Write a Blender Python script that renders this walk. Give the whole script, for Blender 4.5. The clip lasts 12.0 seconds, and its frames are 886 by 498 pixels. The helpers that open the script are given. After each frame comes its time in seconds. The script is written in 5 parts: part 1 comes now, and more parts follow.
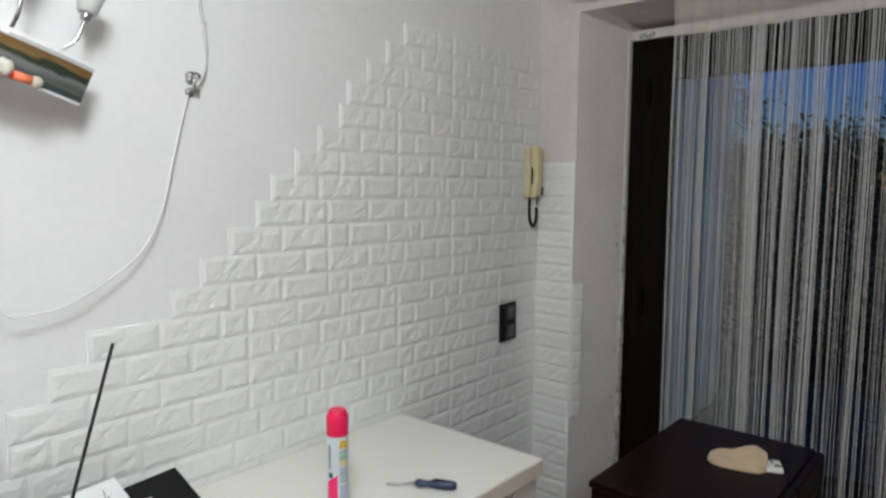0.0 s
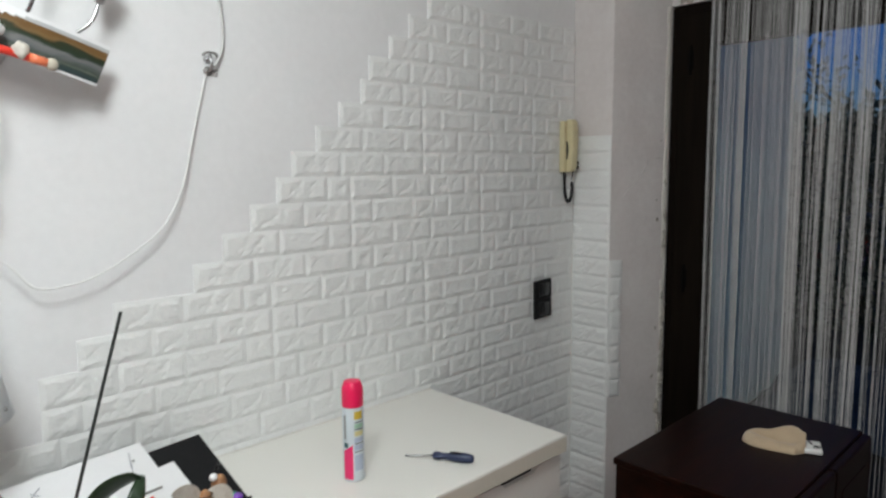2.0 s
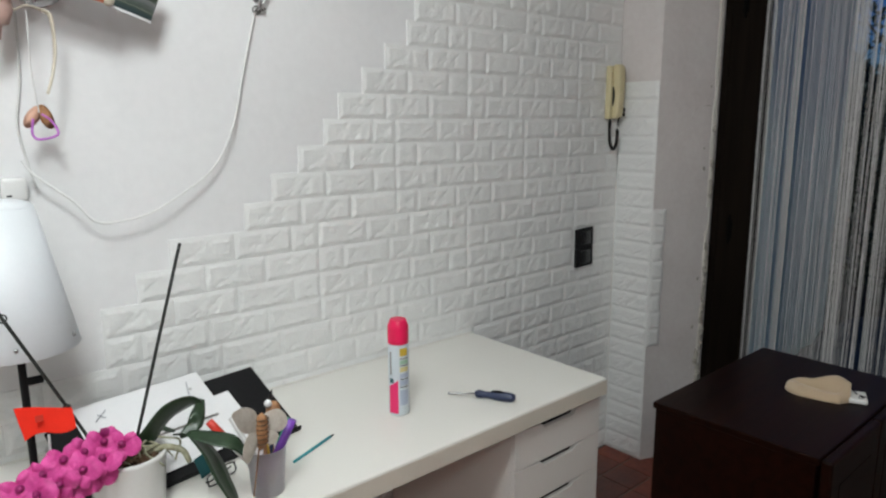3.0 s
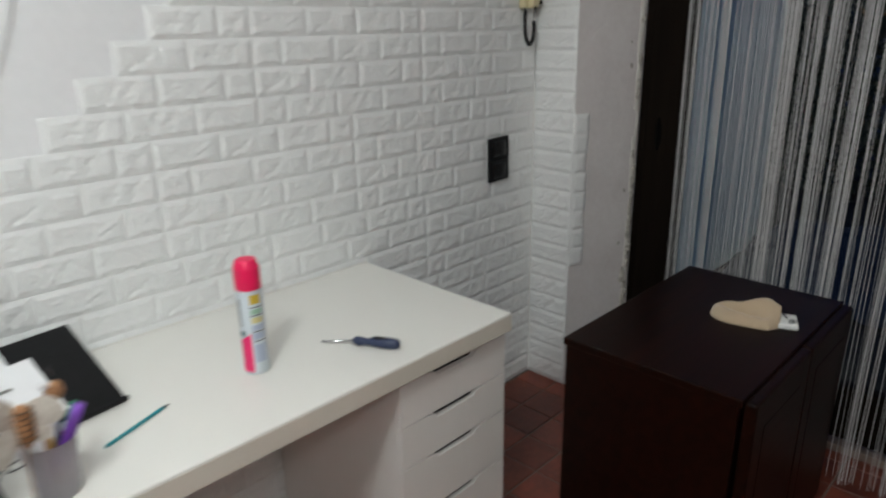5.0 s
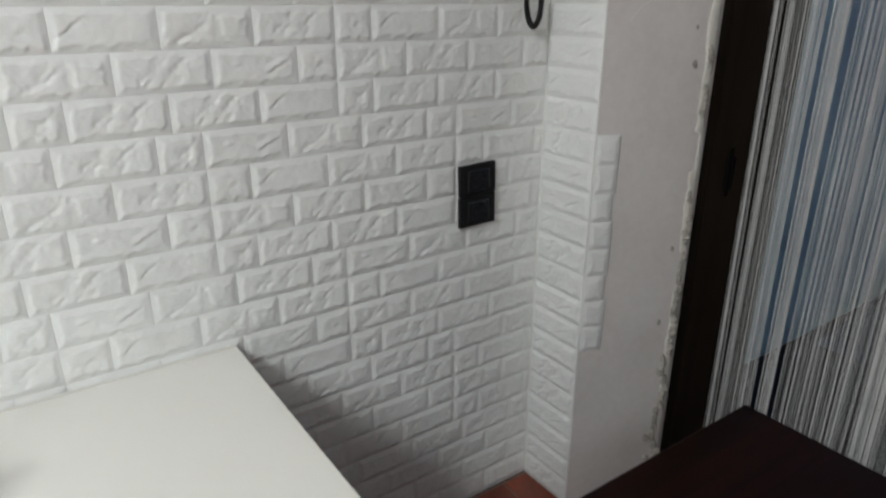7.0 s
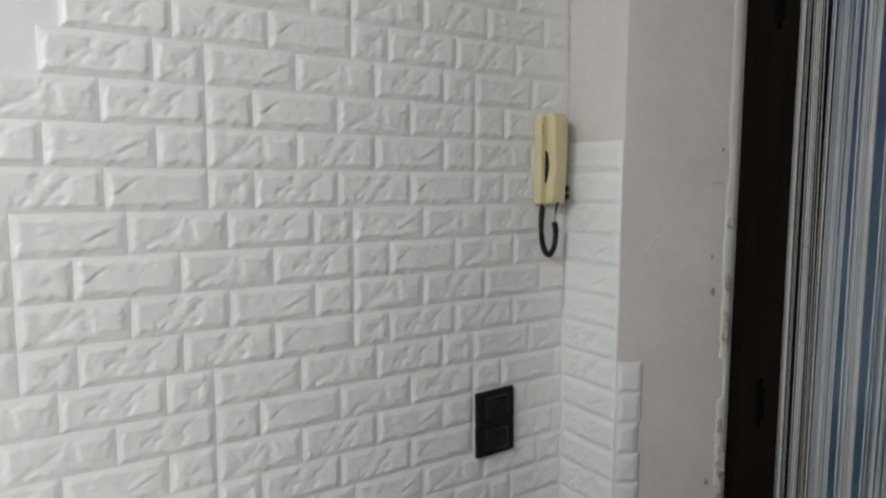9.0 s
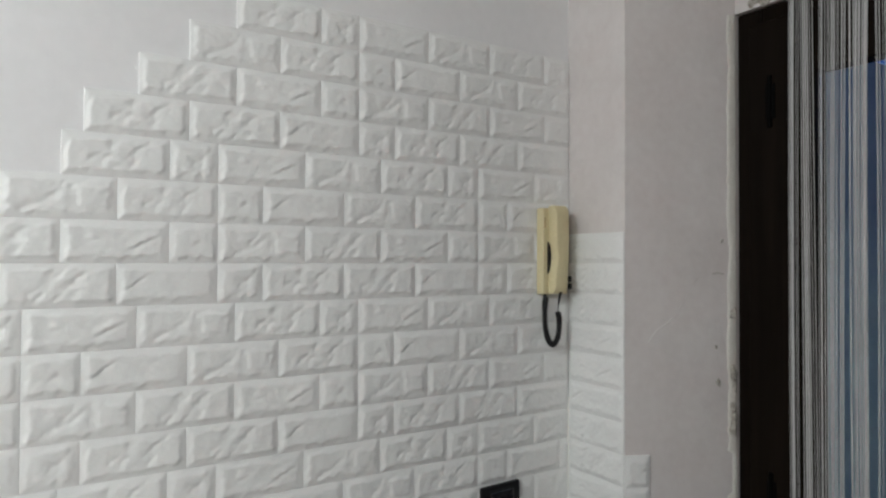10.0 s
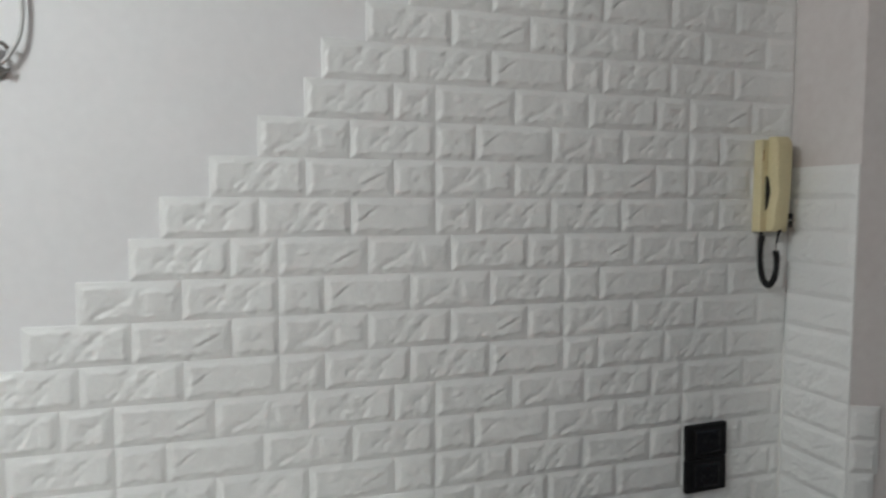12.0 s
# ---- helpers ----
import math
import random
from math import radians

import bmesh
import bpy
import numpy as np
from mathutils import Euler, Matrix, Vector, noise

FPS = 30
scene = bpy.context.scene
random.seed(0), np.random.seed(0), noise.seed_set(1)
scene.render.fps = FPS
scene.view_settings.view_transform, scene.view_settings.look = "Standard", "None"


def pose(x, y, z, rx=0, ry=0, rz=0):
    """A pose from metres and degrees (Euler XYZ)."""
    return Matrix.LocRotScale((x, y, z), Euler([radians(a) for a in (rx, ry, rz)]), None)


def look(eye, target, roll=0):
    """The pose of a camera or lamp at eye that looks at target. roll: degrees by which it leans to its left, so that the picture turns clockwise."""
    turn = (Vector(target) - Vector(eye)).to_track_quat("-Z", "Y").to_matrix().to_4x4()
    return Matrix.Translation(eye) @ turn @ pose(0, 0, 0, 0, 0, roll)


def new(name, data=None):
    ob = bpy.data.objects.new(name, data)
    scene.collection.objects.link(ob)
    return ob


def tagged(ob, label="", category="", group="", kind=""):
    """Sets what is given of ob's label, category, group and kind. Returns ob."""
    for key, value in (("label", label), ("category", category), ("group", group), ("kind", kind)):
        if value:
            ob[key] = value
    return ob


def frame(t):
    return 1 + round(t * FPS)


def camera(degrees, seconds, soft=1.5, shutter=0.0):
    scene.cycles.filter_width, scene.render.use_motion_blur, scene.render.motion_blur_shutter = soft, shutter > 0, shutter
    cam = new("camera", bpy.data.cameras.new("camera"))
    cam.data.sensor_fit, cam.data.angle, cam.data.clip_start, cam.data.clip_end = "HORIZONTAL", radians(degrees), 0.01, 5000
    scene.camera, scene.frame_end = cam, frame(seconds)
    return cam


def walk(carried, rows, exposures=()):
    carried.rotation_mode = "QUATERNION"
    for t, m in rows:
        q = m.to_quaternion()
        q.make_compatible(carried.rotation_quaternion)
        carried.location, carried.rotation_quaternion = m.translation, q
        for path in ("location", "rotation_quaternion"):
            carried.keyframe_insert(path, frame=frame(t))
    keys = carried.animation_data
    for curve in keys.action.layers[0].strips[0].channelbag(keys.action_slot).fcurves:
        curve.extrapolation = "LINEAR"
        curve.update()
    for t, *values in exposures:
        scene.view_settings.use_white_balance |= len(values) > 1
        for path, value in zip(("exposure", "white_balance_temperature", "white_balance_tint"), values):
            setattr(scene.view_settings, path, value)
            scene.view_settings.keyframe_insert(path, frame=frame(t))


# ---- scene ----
cam = camera(67.4, 12.0, soft=2.2, shutter=0.5)
PATH = [
    (0, (-2.246, -1.62, 1.559), (-0.733, -0.326, 1.367), 0.5),
    (0.5, (-2.182, -1.707, 1.561), (-0.725, -0.34, 1.48), 0.3),
    (1, (-2.157, -1.716, 1.563), (-0.715, -0.334, 1.46), -0.7),
    (1.5, (-2.148, -1.711, 1.546), (-0.734, -0.31, 1.355), -0.6),
    (2, (-2.153, -1.711, 1.534), (-0.776, -0.281, 1.29), -0.6),
    (2.5, (-2.185, -1.701, 1.517), (-0.89, -0.213, 1.185), 0.2),
    (4.5, (-2.15, -1.718, 1.464), (-0.814, -0.322, 0.948), -2.1),
    (5, (-1.831, -1.592, 1.454), (-0.485, -0.256, 0.817), -1.1),
    (5.5, (-1.503, -1.556, 1.449), (-0.195, -0.205, 0.767), -3.0),
    (6, (-1.202, -1.563, 1.46), (-0.032, -0.106, 0.746), -1.6),
    (6.5, (-1.008, -1.365, 1.441), (0.08, 0.135, 0.688), -0.4),
    (8.5, (-0.899, -1.259, 1.547), (0.158, 0.401, 1.195), -0.1),
    (9, (-0.903, -1.265, 1.566), (0.178, 0.405, 1.36), 0.2),
    (9.5, (-0.91, -1.278, 1.581), (0.157, 0.412, 1.504), -0.0),
    (10, (-0.912, -1.283, 1.594), (0.161, 0.405, 1.625), 0.2),
    (10.5, (-0.926, -1.282, 1.596), (0.085, 0.444, 1.639), 0.0),
    (11, (-0.946, -1.29, 1.596), (-0.103, 0.523, 1.592), -0.1),
    (11.5, (-0.965, -1.288, 1.589), (-0.244, 0.576, 1.516), 0.5),
    (12, (-0.982, -1.289, 1.576), (-0.392, 0.617, 1.436), 0.1),
]
LIGHTING = ((0, 0.03), (2.5, -0.02), (4.5, -0.06), (5.2, 0.02), (6, 0.28), (6.5, 0.32), (8.5, 0.30), (10.5, 0.17), (12, -0.17))
walk(cam, [(t, look(eye, target, roll)) for t, eye, target, roll in PATH], LIGHTING)

# ---- light of the place ----
world = bpy.data.worlds.new("dusk")
scene.world = world
world.use_nodes = True
wn = world.node_tree.nodes
sky = wn.new("ShaderNodeTexSky")
sky.sky_type = "NISHITA"
sky.sun_disc = False
sky.sun_elevation = radians(1.0)
sky.sun_rotation = radians(90)
wn["Background"].inputs["Strength"].default_value = 0.15
sky.ozone_density = 6
sky.dust_density = 0.2
cool = wn.new("ShaderNodeMix")
cool.data_type, cool.blend_type = "RGBA", "MULTIPLY"
cool.inputs["Factor"].default_value = 1.0
cool.inputs[7].default_value = (0.60, 0.82, 1.02, 1)
world.node_tree.links.new(sky.outputs["Color"], cool.inputs[6])
world.node_tree.links.new(cool.outputs[2], wn["Background"].inputs["Color"])

LAMPS = (((-2.25, -1.34, 2.43), 56), ((-2.75, -2.55, 2.43), 37))
for place, watts in LAMPS:
    bulb = new("ceiling_bulb_light", bpy.data.lights.new("ceiling_bulb_light", "POINT"))
    bulb.data.energy = watts
    bulb.data.shadow_soft_size = 0.165
    bulb.data.color = (0.92, 0.985, 0.99)
    bulb.location = place


# ---- helpers for building ----
def part(name, bm, mat, parent=None, label="", smooth=False):
    me = bpy.data.meshes.new(name)
    bmesh.ops.recalc_face_normals(bm, faces=bm.faces)
    bm.to_mesh(me)
    bm.free()
    if smooth:
        me.polygons.foreach_set("use_smooth", [True] * len(me.polygons))
    me.materials.append(mat)
    ob = new(name, me)
    if parent is not None:
        ob.parent = parent
    if label:
        ob["label"] = label
    return ob


def thing(name, label, category, at=(0, 0, 0), turn=0.0, group=""):
    e = new(name)
    e.empty_display_size = 0.05
    e.location = at
    e.rotation_euler = (0, 0, radians(turn))
    return tagged(e, label, category, group)


def box(x0, x1, y0, y1, z0, z1, bevel=0.0, seg=2, bm=None):
    own = bmesh.new()
    bmesh.ops.create_cube(own, size=1)
    for v in own.verts:
        v.co = Vector((x0 + (v.co.x + .5) * (x1 - x0), y0 + (v.co.y + .5) * (y1 - y0), z0 + (v.co.z + .5) * (z1 - z0)))
    if bevel:
        bmesh.ops.bevel(own, geom=own.edges[:], offset=bevel, segments=seg, profile=.5, affect="EDGES")
    if bm is None:
        return own
    add(bm, own)
    return bm


def add(bm, other):
    me = bpy.data.meshes.new("tmp")
    other.to_mesh(me)
    other.free()
    bm.from_mesh(me)
    bpy.data.meshes.remove(me)
    return bm


def moved(bm, m):
    bmesh.ops.transform(bm, matrix=m, verts=bm.verts)
    return bm


def lathe(profile, n=32, cap=True):
    """Turns a list of (radius, height) round z."""
    bm = bmesh.new()
    rings = []
    for r, z in profile:
        rings.append([bm.verts.new((r * math.cos(2 * math.pi * i / n), r * math.sin(2 * math.pi * i / n), z)) for i in range(n)])
    for a, b in zip(rings, rings[1:]):
        for i in range(n):
            bm.faces.new((a[i], a[(i + 1) % n], b[(i + 1) % n], b[i]))
    if cap:
        bm.faces.new(rings[0][::-1])
        bm.faces.new(rings[-1])
    return bm


def tube(points, r, n=8, r_end=None, flat=1.0):
    """A tube along points."""
    bm = bmesh.new()
    pts = [Vector(p) for p in points]
    rings = []
    up = Vector((0.13, 0.21, 1)).normalized()
    for i, p in enumerate(pts):
        d = (pts[min(i + 1, len(pts) - 1)] - pts[max(i - 1, 0)]).normalized()
        a = d.cross(up)
        if a.length < 1e-3:
            a = d.cross(Vector((1, 0, 0)))
        a.normalize()
        b = d.cross(a).normalized()
        up = a.cross(d)
        rr = r if r_end is None else r + (r_end - r) * i / (len(pts) - 1)
        rings.append([bm.verts.new(p + rr * (math.cos(2 * math.pi * k / n) * a + flat * math.sin(2 * math.pi * k / n) * b)) for k in range(n)])
    for s, t in zip(rings, rings[1:]):
        for k in range(n):
            bm.faces.new((s[k], s[(k + 1) % n], t[(k + 1) % n], t[k]))
    bm.faces.new(rings[0][::-1])
    bm.faces.new(rings[-1])
    return bm


def smooth_path(points, steps=6):
    """Catmull-Rom through points."""
    P = [Vector(p) for p in points]
    P = [2 * P[0] - P[1]] + P + [2 * P[-1] - P[-2]]
    out = []
    for i in range(1, len(P) - 2):
        a, b, c, d = P[i - 1:i + 3]
        for k in range(steps):
            t = k / steps
            out.append(0.5 * (2 * b + (c - a) * t + (2 * a - 5 * b + 4 * c - d) * t * t + (3 * b - a - 3 * c + d) * t ** 3))
    out.append(P[-2])
    return out


def ramp(a, b, x):
    """0 below a, 1 above b, smooth between."""
    t = max(0.0, min(1.0, (x - a) / (b - a)))
    return t * t * (3 - 2 * t)


def prism(outline, z0, z1):
    bm = bmesh.new()
    lo = [bm.verts.new((x, y, z0)) for x, y in outline]
    hi = [bm.verts.new((x, y, z1)) for x, y in outline]
    n = len(outline)
    bm.faces.new(lo[::-1])
    bm.faces.new(hi)
    for i in range(n):
        bm.faces.new((lo[i], lo[(i + 1) % n], hi[(i + 1) % n], hi[i]))
    return bm


# ---- materials ----
def material(name, base, rough=0.5, metal=0.0, vary=0.0, scale=6.0, fine=120.0, bump=0.0, bump_scale=80.0, spec=0.5,
             coat=0.0, second=None, alpha=1.0, transmission=0.0, sheen=0.0, rough_vary=0.08, per_object=0.0):
    """A surface with variation at two scales, in metres of the place."""
    m = bpy.data.materials.new(name)
    m.use_nodes = True
    nt = m.node_tree
    N, L = nt.nodes, nt.links
    p = N["Principled BSDF"]
    p.inputs["Roughness"].default_value = rough
    p.inputs["Metallic"].default_value = metal
    p.inputs["Specular IOR Level"].default_value = spec
    p.inputs["Coat Weight"].default_value = coat
    p.inputs["Alpha"].default_value = alpha
    p.inputs["Transmission Weight"].default_value = transmission
    p.inputs["Sheen Weight"].default_value = sheen
    p.inputs["Base Color"].default_value = (*base, 1)
    geo = N.new("ShaderNodeNewGeometry")
    if vary or second:
        n1 = N.new("ShaderNodeTexNoise")
        n1.inputs["Scale"].default_value = scale
        n1.inputs["Detail"].default_value = 5
        n2 = N.new("ShaderNodeTexNoise")
        n2.inputs["Scale"].default_value = fine
        n2.inputs["Detail"].default_value = 3
        for n in (n1, n2):
            L.new(geo.outputs["Position"], n.inputs["Vector"])
        mixf = N.new("ShaderNodeMix")
        mixf.inputs[0].default_value = 0.35
        L.new(n1.outputs["Fac"], mixf.inputs[2])
        L.new(n2.outputs["Fac"], mixf.inputs[3])
        r = N.new("ShaderNodeValToRGB")
        r.color_ramp.elements[0].position = 0.33
        r.color_ramp.elements[1].position = 0.67
        lo = second or tuple(c * (1 - vary) for c in base)
        hi = base if second else tuple(min(1, c * (1 + vary * .6)) for c in base)
        r.color_ramp.elements[0].color = (*lo, 1)
        r.color_ramp.elements[1].color = (*hi, 1)
        L.new(mixf.outputs[0], r.inputs["Fac"])
        out = r.outputs["Color"]
        if per_object:
            info = N.new("ShaderNodeObjectInfo")
            hsv = N.new("ShaderNodeHueSaturation")
            mr = N.new("ShaderNodeMapRange")
            mr.inputs[3].default_value = 1 - per_object
            mr.inputs[4].default_value = 1 + per_object
            L.new(info.outputs["Random"], mr.inputs[0])
            L.new(mr.outputs[0], hsv.inputs["Value"])
            L.new(out, hsv.inputs["Color"])
            out = hsv.outputs["Color"]
        L.new(out, p.inputs["Base Color"])
        rr = N.new("ShaderNodeMapRange")
        rr.inputs[3].default_value = max(0.02, rough - rough_vary)
        rr.inputs[4].default_value = min(1, rough + rough_vary)
        L.new(n1.outputs["Fac"], rr.inputs[0])
        L.new(rr.outputs[0], p.inputs["Roughness"])
    if bump:
        b = N.new("ShaderNodeBump")
        b.inputs["Strength"].default_value = 1.0
        b.inputs["Distance"].default_value = bump
        nb = N.new("ShaderNodeTexNoise")
        nb.inputs["Scale"].default_value = bump_scale
        nb.inputs["Detail"].default_value = 6
        L.new(geo.outputs["Position"], nb.inputs["Vector"])
        L.new(nb.outputs["Fac"], b.inputs["Height"])
        L.new(b.outputs["Normal"], p.inputs["Normal"])
    return m


M_WALL = material("wall_paint", (0.81, 0.81, 0.815), 0.7, vary=0.05, scale=2.2, fine=40, bump=0.0012, bump_scale=26)
M_BOUNCE_WALL = material("unseen_wall_bounce_cream", (0.66, 0.63, 0.58), 0.8, vary=0.1, scale=2)
M_PLASTER = material("rough_plaster", (0.72, 0.685, 0.67), 0.85, second=(0.63, 0.585, 0.57), scale=4.5, fine=50, bump=0.004, bump_scale=11)
M_FOAM = material("foam_brick_white", (0.82, 0.825, 0.815), 0.45, vary=0.03, scale=5, fine=200, bump=0.0003, bump_scale=260, per_object=0.012)
M_CHIP = material("raw_plaster", (0.56, 0.53, 0.47), 0.95, second=(0.24, 0.215, 0.19), scale=60, fine=200, bump=0.004, bump_scale=90)
M_CEIL = material("ceiling_paint", (0.8, 0.8, 0.78), 0.85, vary=0.04, bump=0.0006)
M_DESK = material("white_laminate", (0.80, 0.785, 0.735), 0.33, vary=0.02, scale=3, fine=150)
M_EDGE = material("cream_edge_band", (0.66, 0.62, 0.54), 0.45, vary=0.04)
M_DRAWER = material("white_lacquer", (0.78, 0.765, 0.73), 0.36, vary=0.02)
M_DARKWOOD = None
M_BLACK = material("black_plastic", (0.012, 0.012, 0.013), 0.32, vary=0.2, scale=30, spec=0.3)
M_CAULK = material("cream_sealant", (0.80, 0.79, 0.76), 0.6, vary=0.05)
M_FILLER = material("aged_filler", (0.70, 0.68, 0.63), 0.8, second=(0.60, 0.57, 0.52), scale=14, bump=0.001, bump_scale=60)
# Matt black parts; also the painted shade in the drawer gaps.
M_BLACKMATT = material("black_matt_plastic_and_shade", (0.010, 0.010, 0.011), 0.55, spec=0.2, vary=0.25, scale=30, bump=0.0003, bump_scale=300)
M_IVORY = material("aged_ivory_plastic", (0.72, 0.64, 0.40), 0.42, second=(0.62, 0.54, 0.32), scale=9)
M_STEEL = material("brushed_steel", (0.55, 0.55, 0.56), 0.28, metal=1.0, vary=0.15, scale=30)
M_DULLMETAL = material("dull_metal", (0.35, 0.34, 0.33), 0.45, metal=1.0, vary=0.3, scale=60)
M_CABLE = material("white_cable", (0.62, 0.62, 0.61), 0.5, vary=0.1, scale=20)
M_PAPER = material("paper", (0.83, 0.83, 0.84), 0.8, vary=0.03)
M_CERAMIC = material("white_ceramic", (0.78, 0.78, 0.77), 0.22, vary=0.03)
M_SHADE = material("white_lamp_shade", (0.74, 0.77, 0.80), 0.5, vary=0.03)
M_STRING = material("curtain_string", (0.51, 0.505, 0.50), 0.8, vary=0.12, scale=30, fine=400)
M_TERRA = material("terracotta_tile", (0.23, 0.055, 0.030), 0.38, second=(0.11, 0.028, 0.02), scale=7, fine=50, bump=0.0012, bump_scale=30, per_object=0.25)
M_GROUT = material("grey_grout", (0.20, 0.15, 0.125), 0.9, vary=0.2, scale=30, bump=0.001)
M_PINK = material("hot_pink_plastic", (0.86, 0.012, 0.10), 0.33, vary=0.03)
M_CAN = material("white_can_print", (0.62, 0.68, 0.72), 0.3, vary=0.05)
M_PINKPRINT = material("pink_can_print", (0.82, 0.02, 0.15), 0.3, vary=0.05)
M_NAVY = material("navy_handle_plastic", (0.022, 0.034, 0.085), 0.4, vary=0.15, scale=40)
M_MITT = material("beige_terry_cloth", (0.50, 0.38, 0.255), 0.95, vary=0.08, scale=14, fine=500, bump=0.0015, bump_scale=500, sheen=0.4)
M_TAG = material("white_cloth_tag", (0.74, 0.74, 0.72), 0.8, vary=0.05)
M_INK = material("black_ink", (0.02, 0.02, 0.02), 0.6)


def wood(name, dark, light, rough, axis=0):
    m = material(name, dark, rough, bump=0.0, coat=0.15)
    nt = m.node_tree
    N, L = nt.nodes, nt.links
    p = N["Principled BSDF"]
    p.inputs['Specular IOR Level'].default_value = 0.045
    p.inputs['Coat Weight'].default_value = 0.0
    co = N.new("ShaderNodeTexCoord")
    mp = N.new("ShaderNodeMapping")
    sc = [38, 38, 38]
    sc[axis] = 2.2
    mp.inputs["Scale"].default_value = sc
    L.new(co.outputs["Object"], mp.inputs["Vector"])
    n = N.new("ShaderNodeTexNoise")
    n.inputs["Scale"].default_value = 1.0
    n.inputs["Detail"].default_value = 7
    n.inputs["Distortion"].default_value = 0.6
    L.new(mp.outputs["Vector"], n.inputs["Vector"])
    r = N.new("ShaderNodeValToRGB")
    r.color_ramp.elements[0].position, r.color_ramp.elements[1].position = .3, .72
    r.color_ramp.elements[0].color = (*dark, 1)
    r.color_ramp.elements[1].color = (*light, 1)
    L.new(n.outputs["Fac"], r.inputs["Fac"])
    L.new(r.outputs["Color"], p.inputs["Base Color"])
    b = N.new("ShaderNodeBump")
    b.inputs["Distance"].default_value = 0.0004
    L.new(n.outputs["Fac"], b.inputs["Height"])
    L.new(b.outputs["Normal"], p.inputs["Normal"])
    return m


M_DARKWOOD = wood("dark_stained_wood", (0.0042, 0.0013, 0.0007), (0.0135, 0.0032, 0.0015), 0.38)
M_DARKWOOD.node_tree.nodes["Principled BSDF"].inputs["Specular IOR Level"].default_value = 0.10
M_FRAMEWOOD = wood("dark_frame_wood", (0.005, 0.0034, 0.0024), (0.010, 0.0066, 0.0046), 0.55, axis=2)

M_HINGE = material("dark_painted_hinge", (0.002, 0.002, 0.002), 0.7, spec=0.05)

M_GLASS = bpy.data.materials.new("window_glass")
M_GLASS.use_nodes = True
_n = M_GLASS.node_tree.nodes
_n["Principled BSDF"].inputs["Base Color"].default_value = (1, 1, 1, 1)
_n["Principled BSDF"].inputs["Roughness"].default_value = 0.0
_n["Principled BSDF"].inputs["Transmission Weight"].default_value = 1.0
_n["Principled BSDF"].inputs["IOR"].default_value = 1.3

# ---- the room: corner of the brick wall and the balcony wall at x 0.29, y 0 ----
XC, EDGE, ZTOP = 0.29, -0.192, 2.6
XF, YF0, YF1 = 0.549, -0.304, -1.78
FLOOR_Z = 0.0
DESK_Z = 0.745
CAB_Z = 0.69


def structure(name, bm, mat, label="", smooth=False):
    ob = part(name, bm, mat, None, label, smooth)
    ob["kind"] = "structure"
    return ob


wall_brick = structure("wall_north", box(-5.6, 0.95, 0, 0.16, 0, ZTOP), M_WALL, "white painted wall, lower corner faced with brick panels")
wall_east = structure("wall_east", prism([(XC, 0), (XC, EDGE), (XF, YF0), (0.95, YF0), (0.95, 0)], 0, ZTOP), M_PLASTER,
                      "off-white plastered pier beside the balcony door")
OPEN_TOP = 2.232
def sloped(bm):
    """Raises the room side of a soffit."""
    for v in bm.verts:
        if abs(v.co.z - 2.232) < .001 and abs(v.co.x - XC) < .001:
            v.co.z = SOFFIT
    return bm


SOFFIT = 2.283
structure("wall_east_lintel", sloped(box(XC, 0.95, -2.0, YF0, 2.232, ZTOP)), M_PLASTER, "plastered lintel above the balcony door")
structure("wall_east_lintel_corner", sloped(prism([(XC, EDGE), (XF, YF0), (XC, YF0)], 2.232, ZTOP)), M_PLASTER, "plastered lintel above the balcony door")
structure("wall_east_far", prism([(XC, -1.89), (XF, YF1), (0.95, YF1), (0.95, -4.8), (XC, -4.8)], 0, 2.232), M_PLASTER, "plastered wall beyond the balcony door")
structure("wall_east_top", box(XC, 0.95, -4.8, -2.0, 2.232, ZTOP), M_PLASTER, "plastered wall")
# Unseen closing walls; their distance and tone are chosen for the bounce light.
structure("wall_south", box(-5.6, 0.95, -4.96, -4.8, 0, ZTOP), M_BOUNCE_WALL)
structure("wall_west", box(-5.76, -5.6, -4.96, 0.16, 0, ZTOP), M_BOUNCE_WALL)
structure("ceiling", box(-5.76, 0.95, -4.96, 0.16, ZTOP, ZTOP + .12), M_CEIL)
floor = structure("floor", box(-5.6, 0.95, -4.8, 0, -0.12, -0.004), M_GROUT, "terracotta tiled floor with grey joints")
structure("sill_threshold", box(XF, 0.95, YF1, YF0, 0, 0.03, 0.004), M_GROUT, "dark stone door threshold")

# ---- balcony door ----
door = structure("door_1", box(XF + .01, XF + .09, YF0 - .065, YF0 - .002, 0.03, 2.19, .004), M_FRAMEWOOD, "dark brown wooden balcony door with a large pane")
part("frame", box(XF + .01, XF + .09, YF1 + .002, YF1 + .065, 0.03, 2.19, .004), M_FRAMEWOOD, door)
part("frame", box(XF + .01, XF + .09, YF1 + .0655, YF0 - .0655, 2.13, 2.19, .004), M_FRAMEWOOD, door)
SY0, SY1 = YF0 - .040, YF1 + .040
part("stile", box(XF - .008, XF + .05, SY0 - .155, SY0, 0.06, 2.15, .006), M_FRAMEWOOD, door)
part("stile", box(XF - .008, XF + .05, SY1, SY1 + .155, 0.06, 2.15, .006), M_FRAMEWOOD, door)
part("rail", box(XF - .007, XF + .05, SY1 + .1552, SY0 - .1552, 2.01, 2.15, .006), M_FRAMEWOOD, door)
part("rail", box(XF - .007, XF + .05, SY1 + .1552, SY0 - .1552, 0.06, 0.26, .006), M_FRAMEWOOD, door)
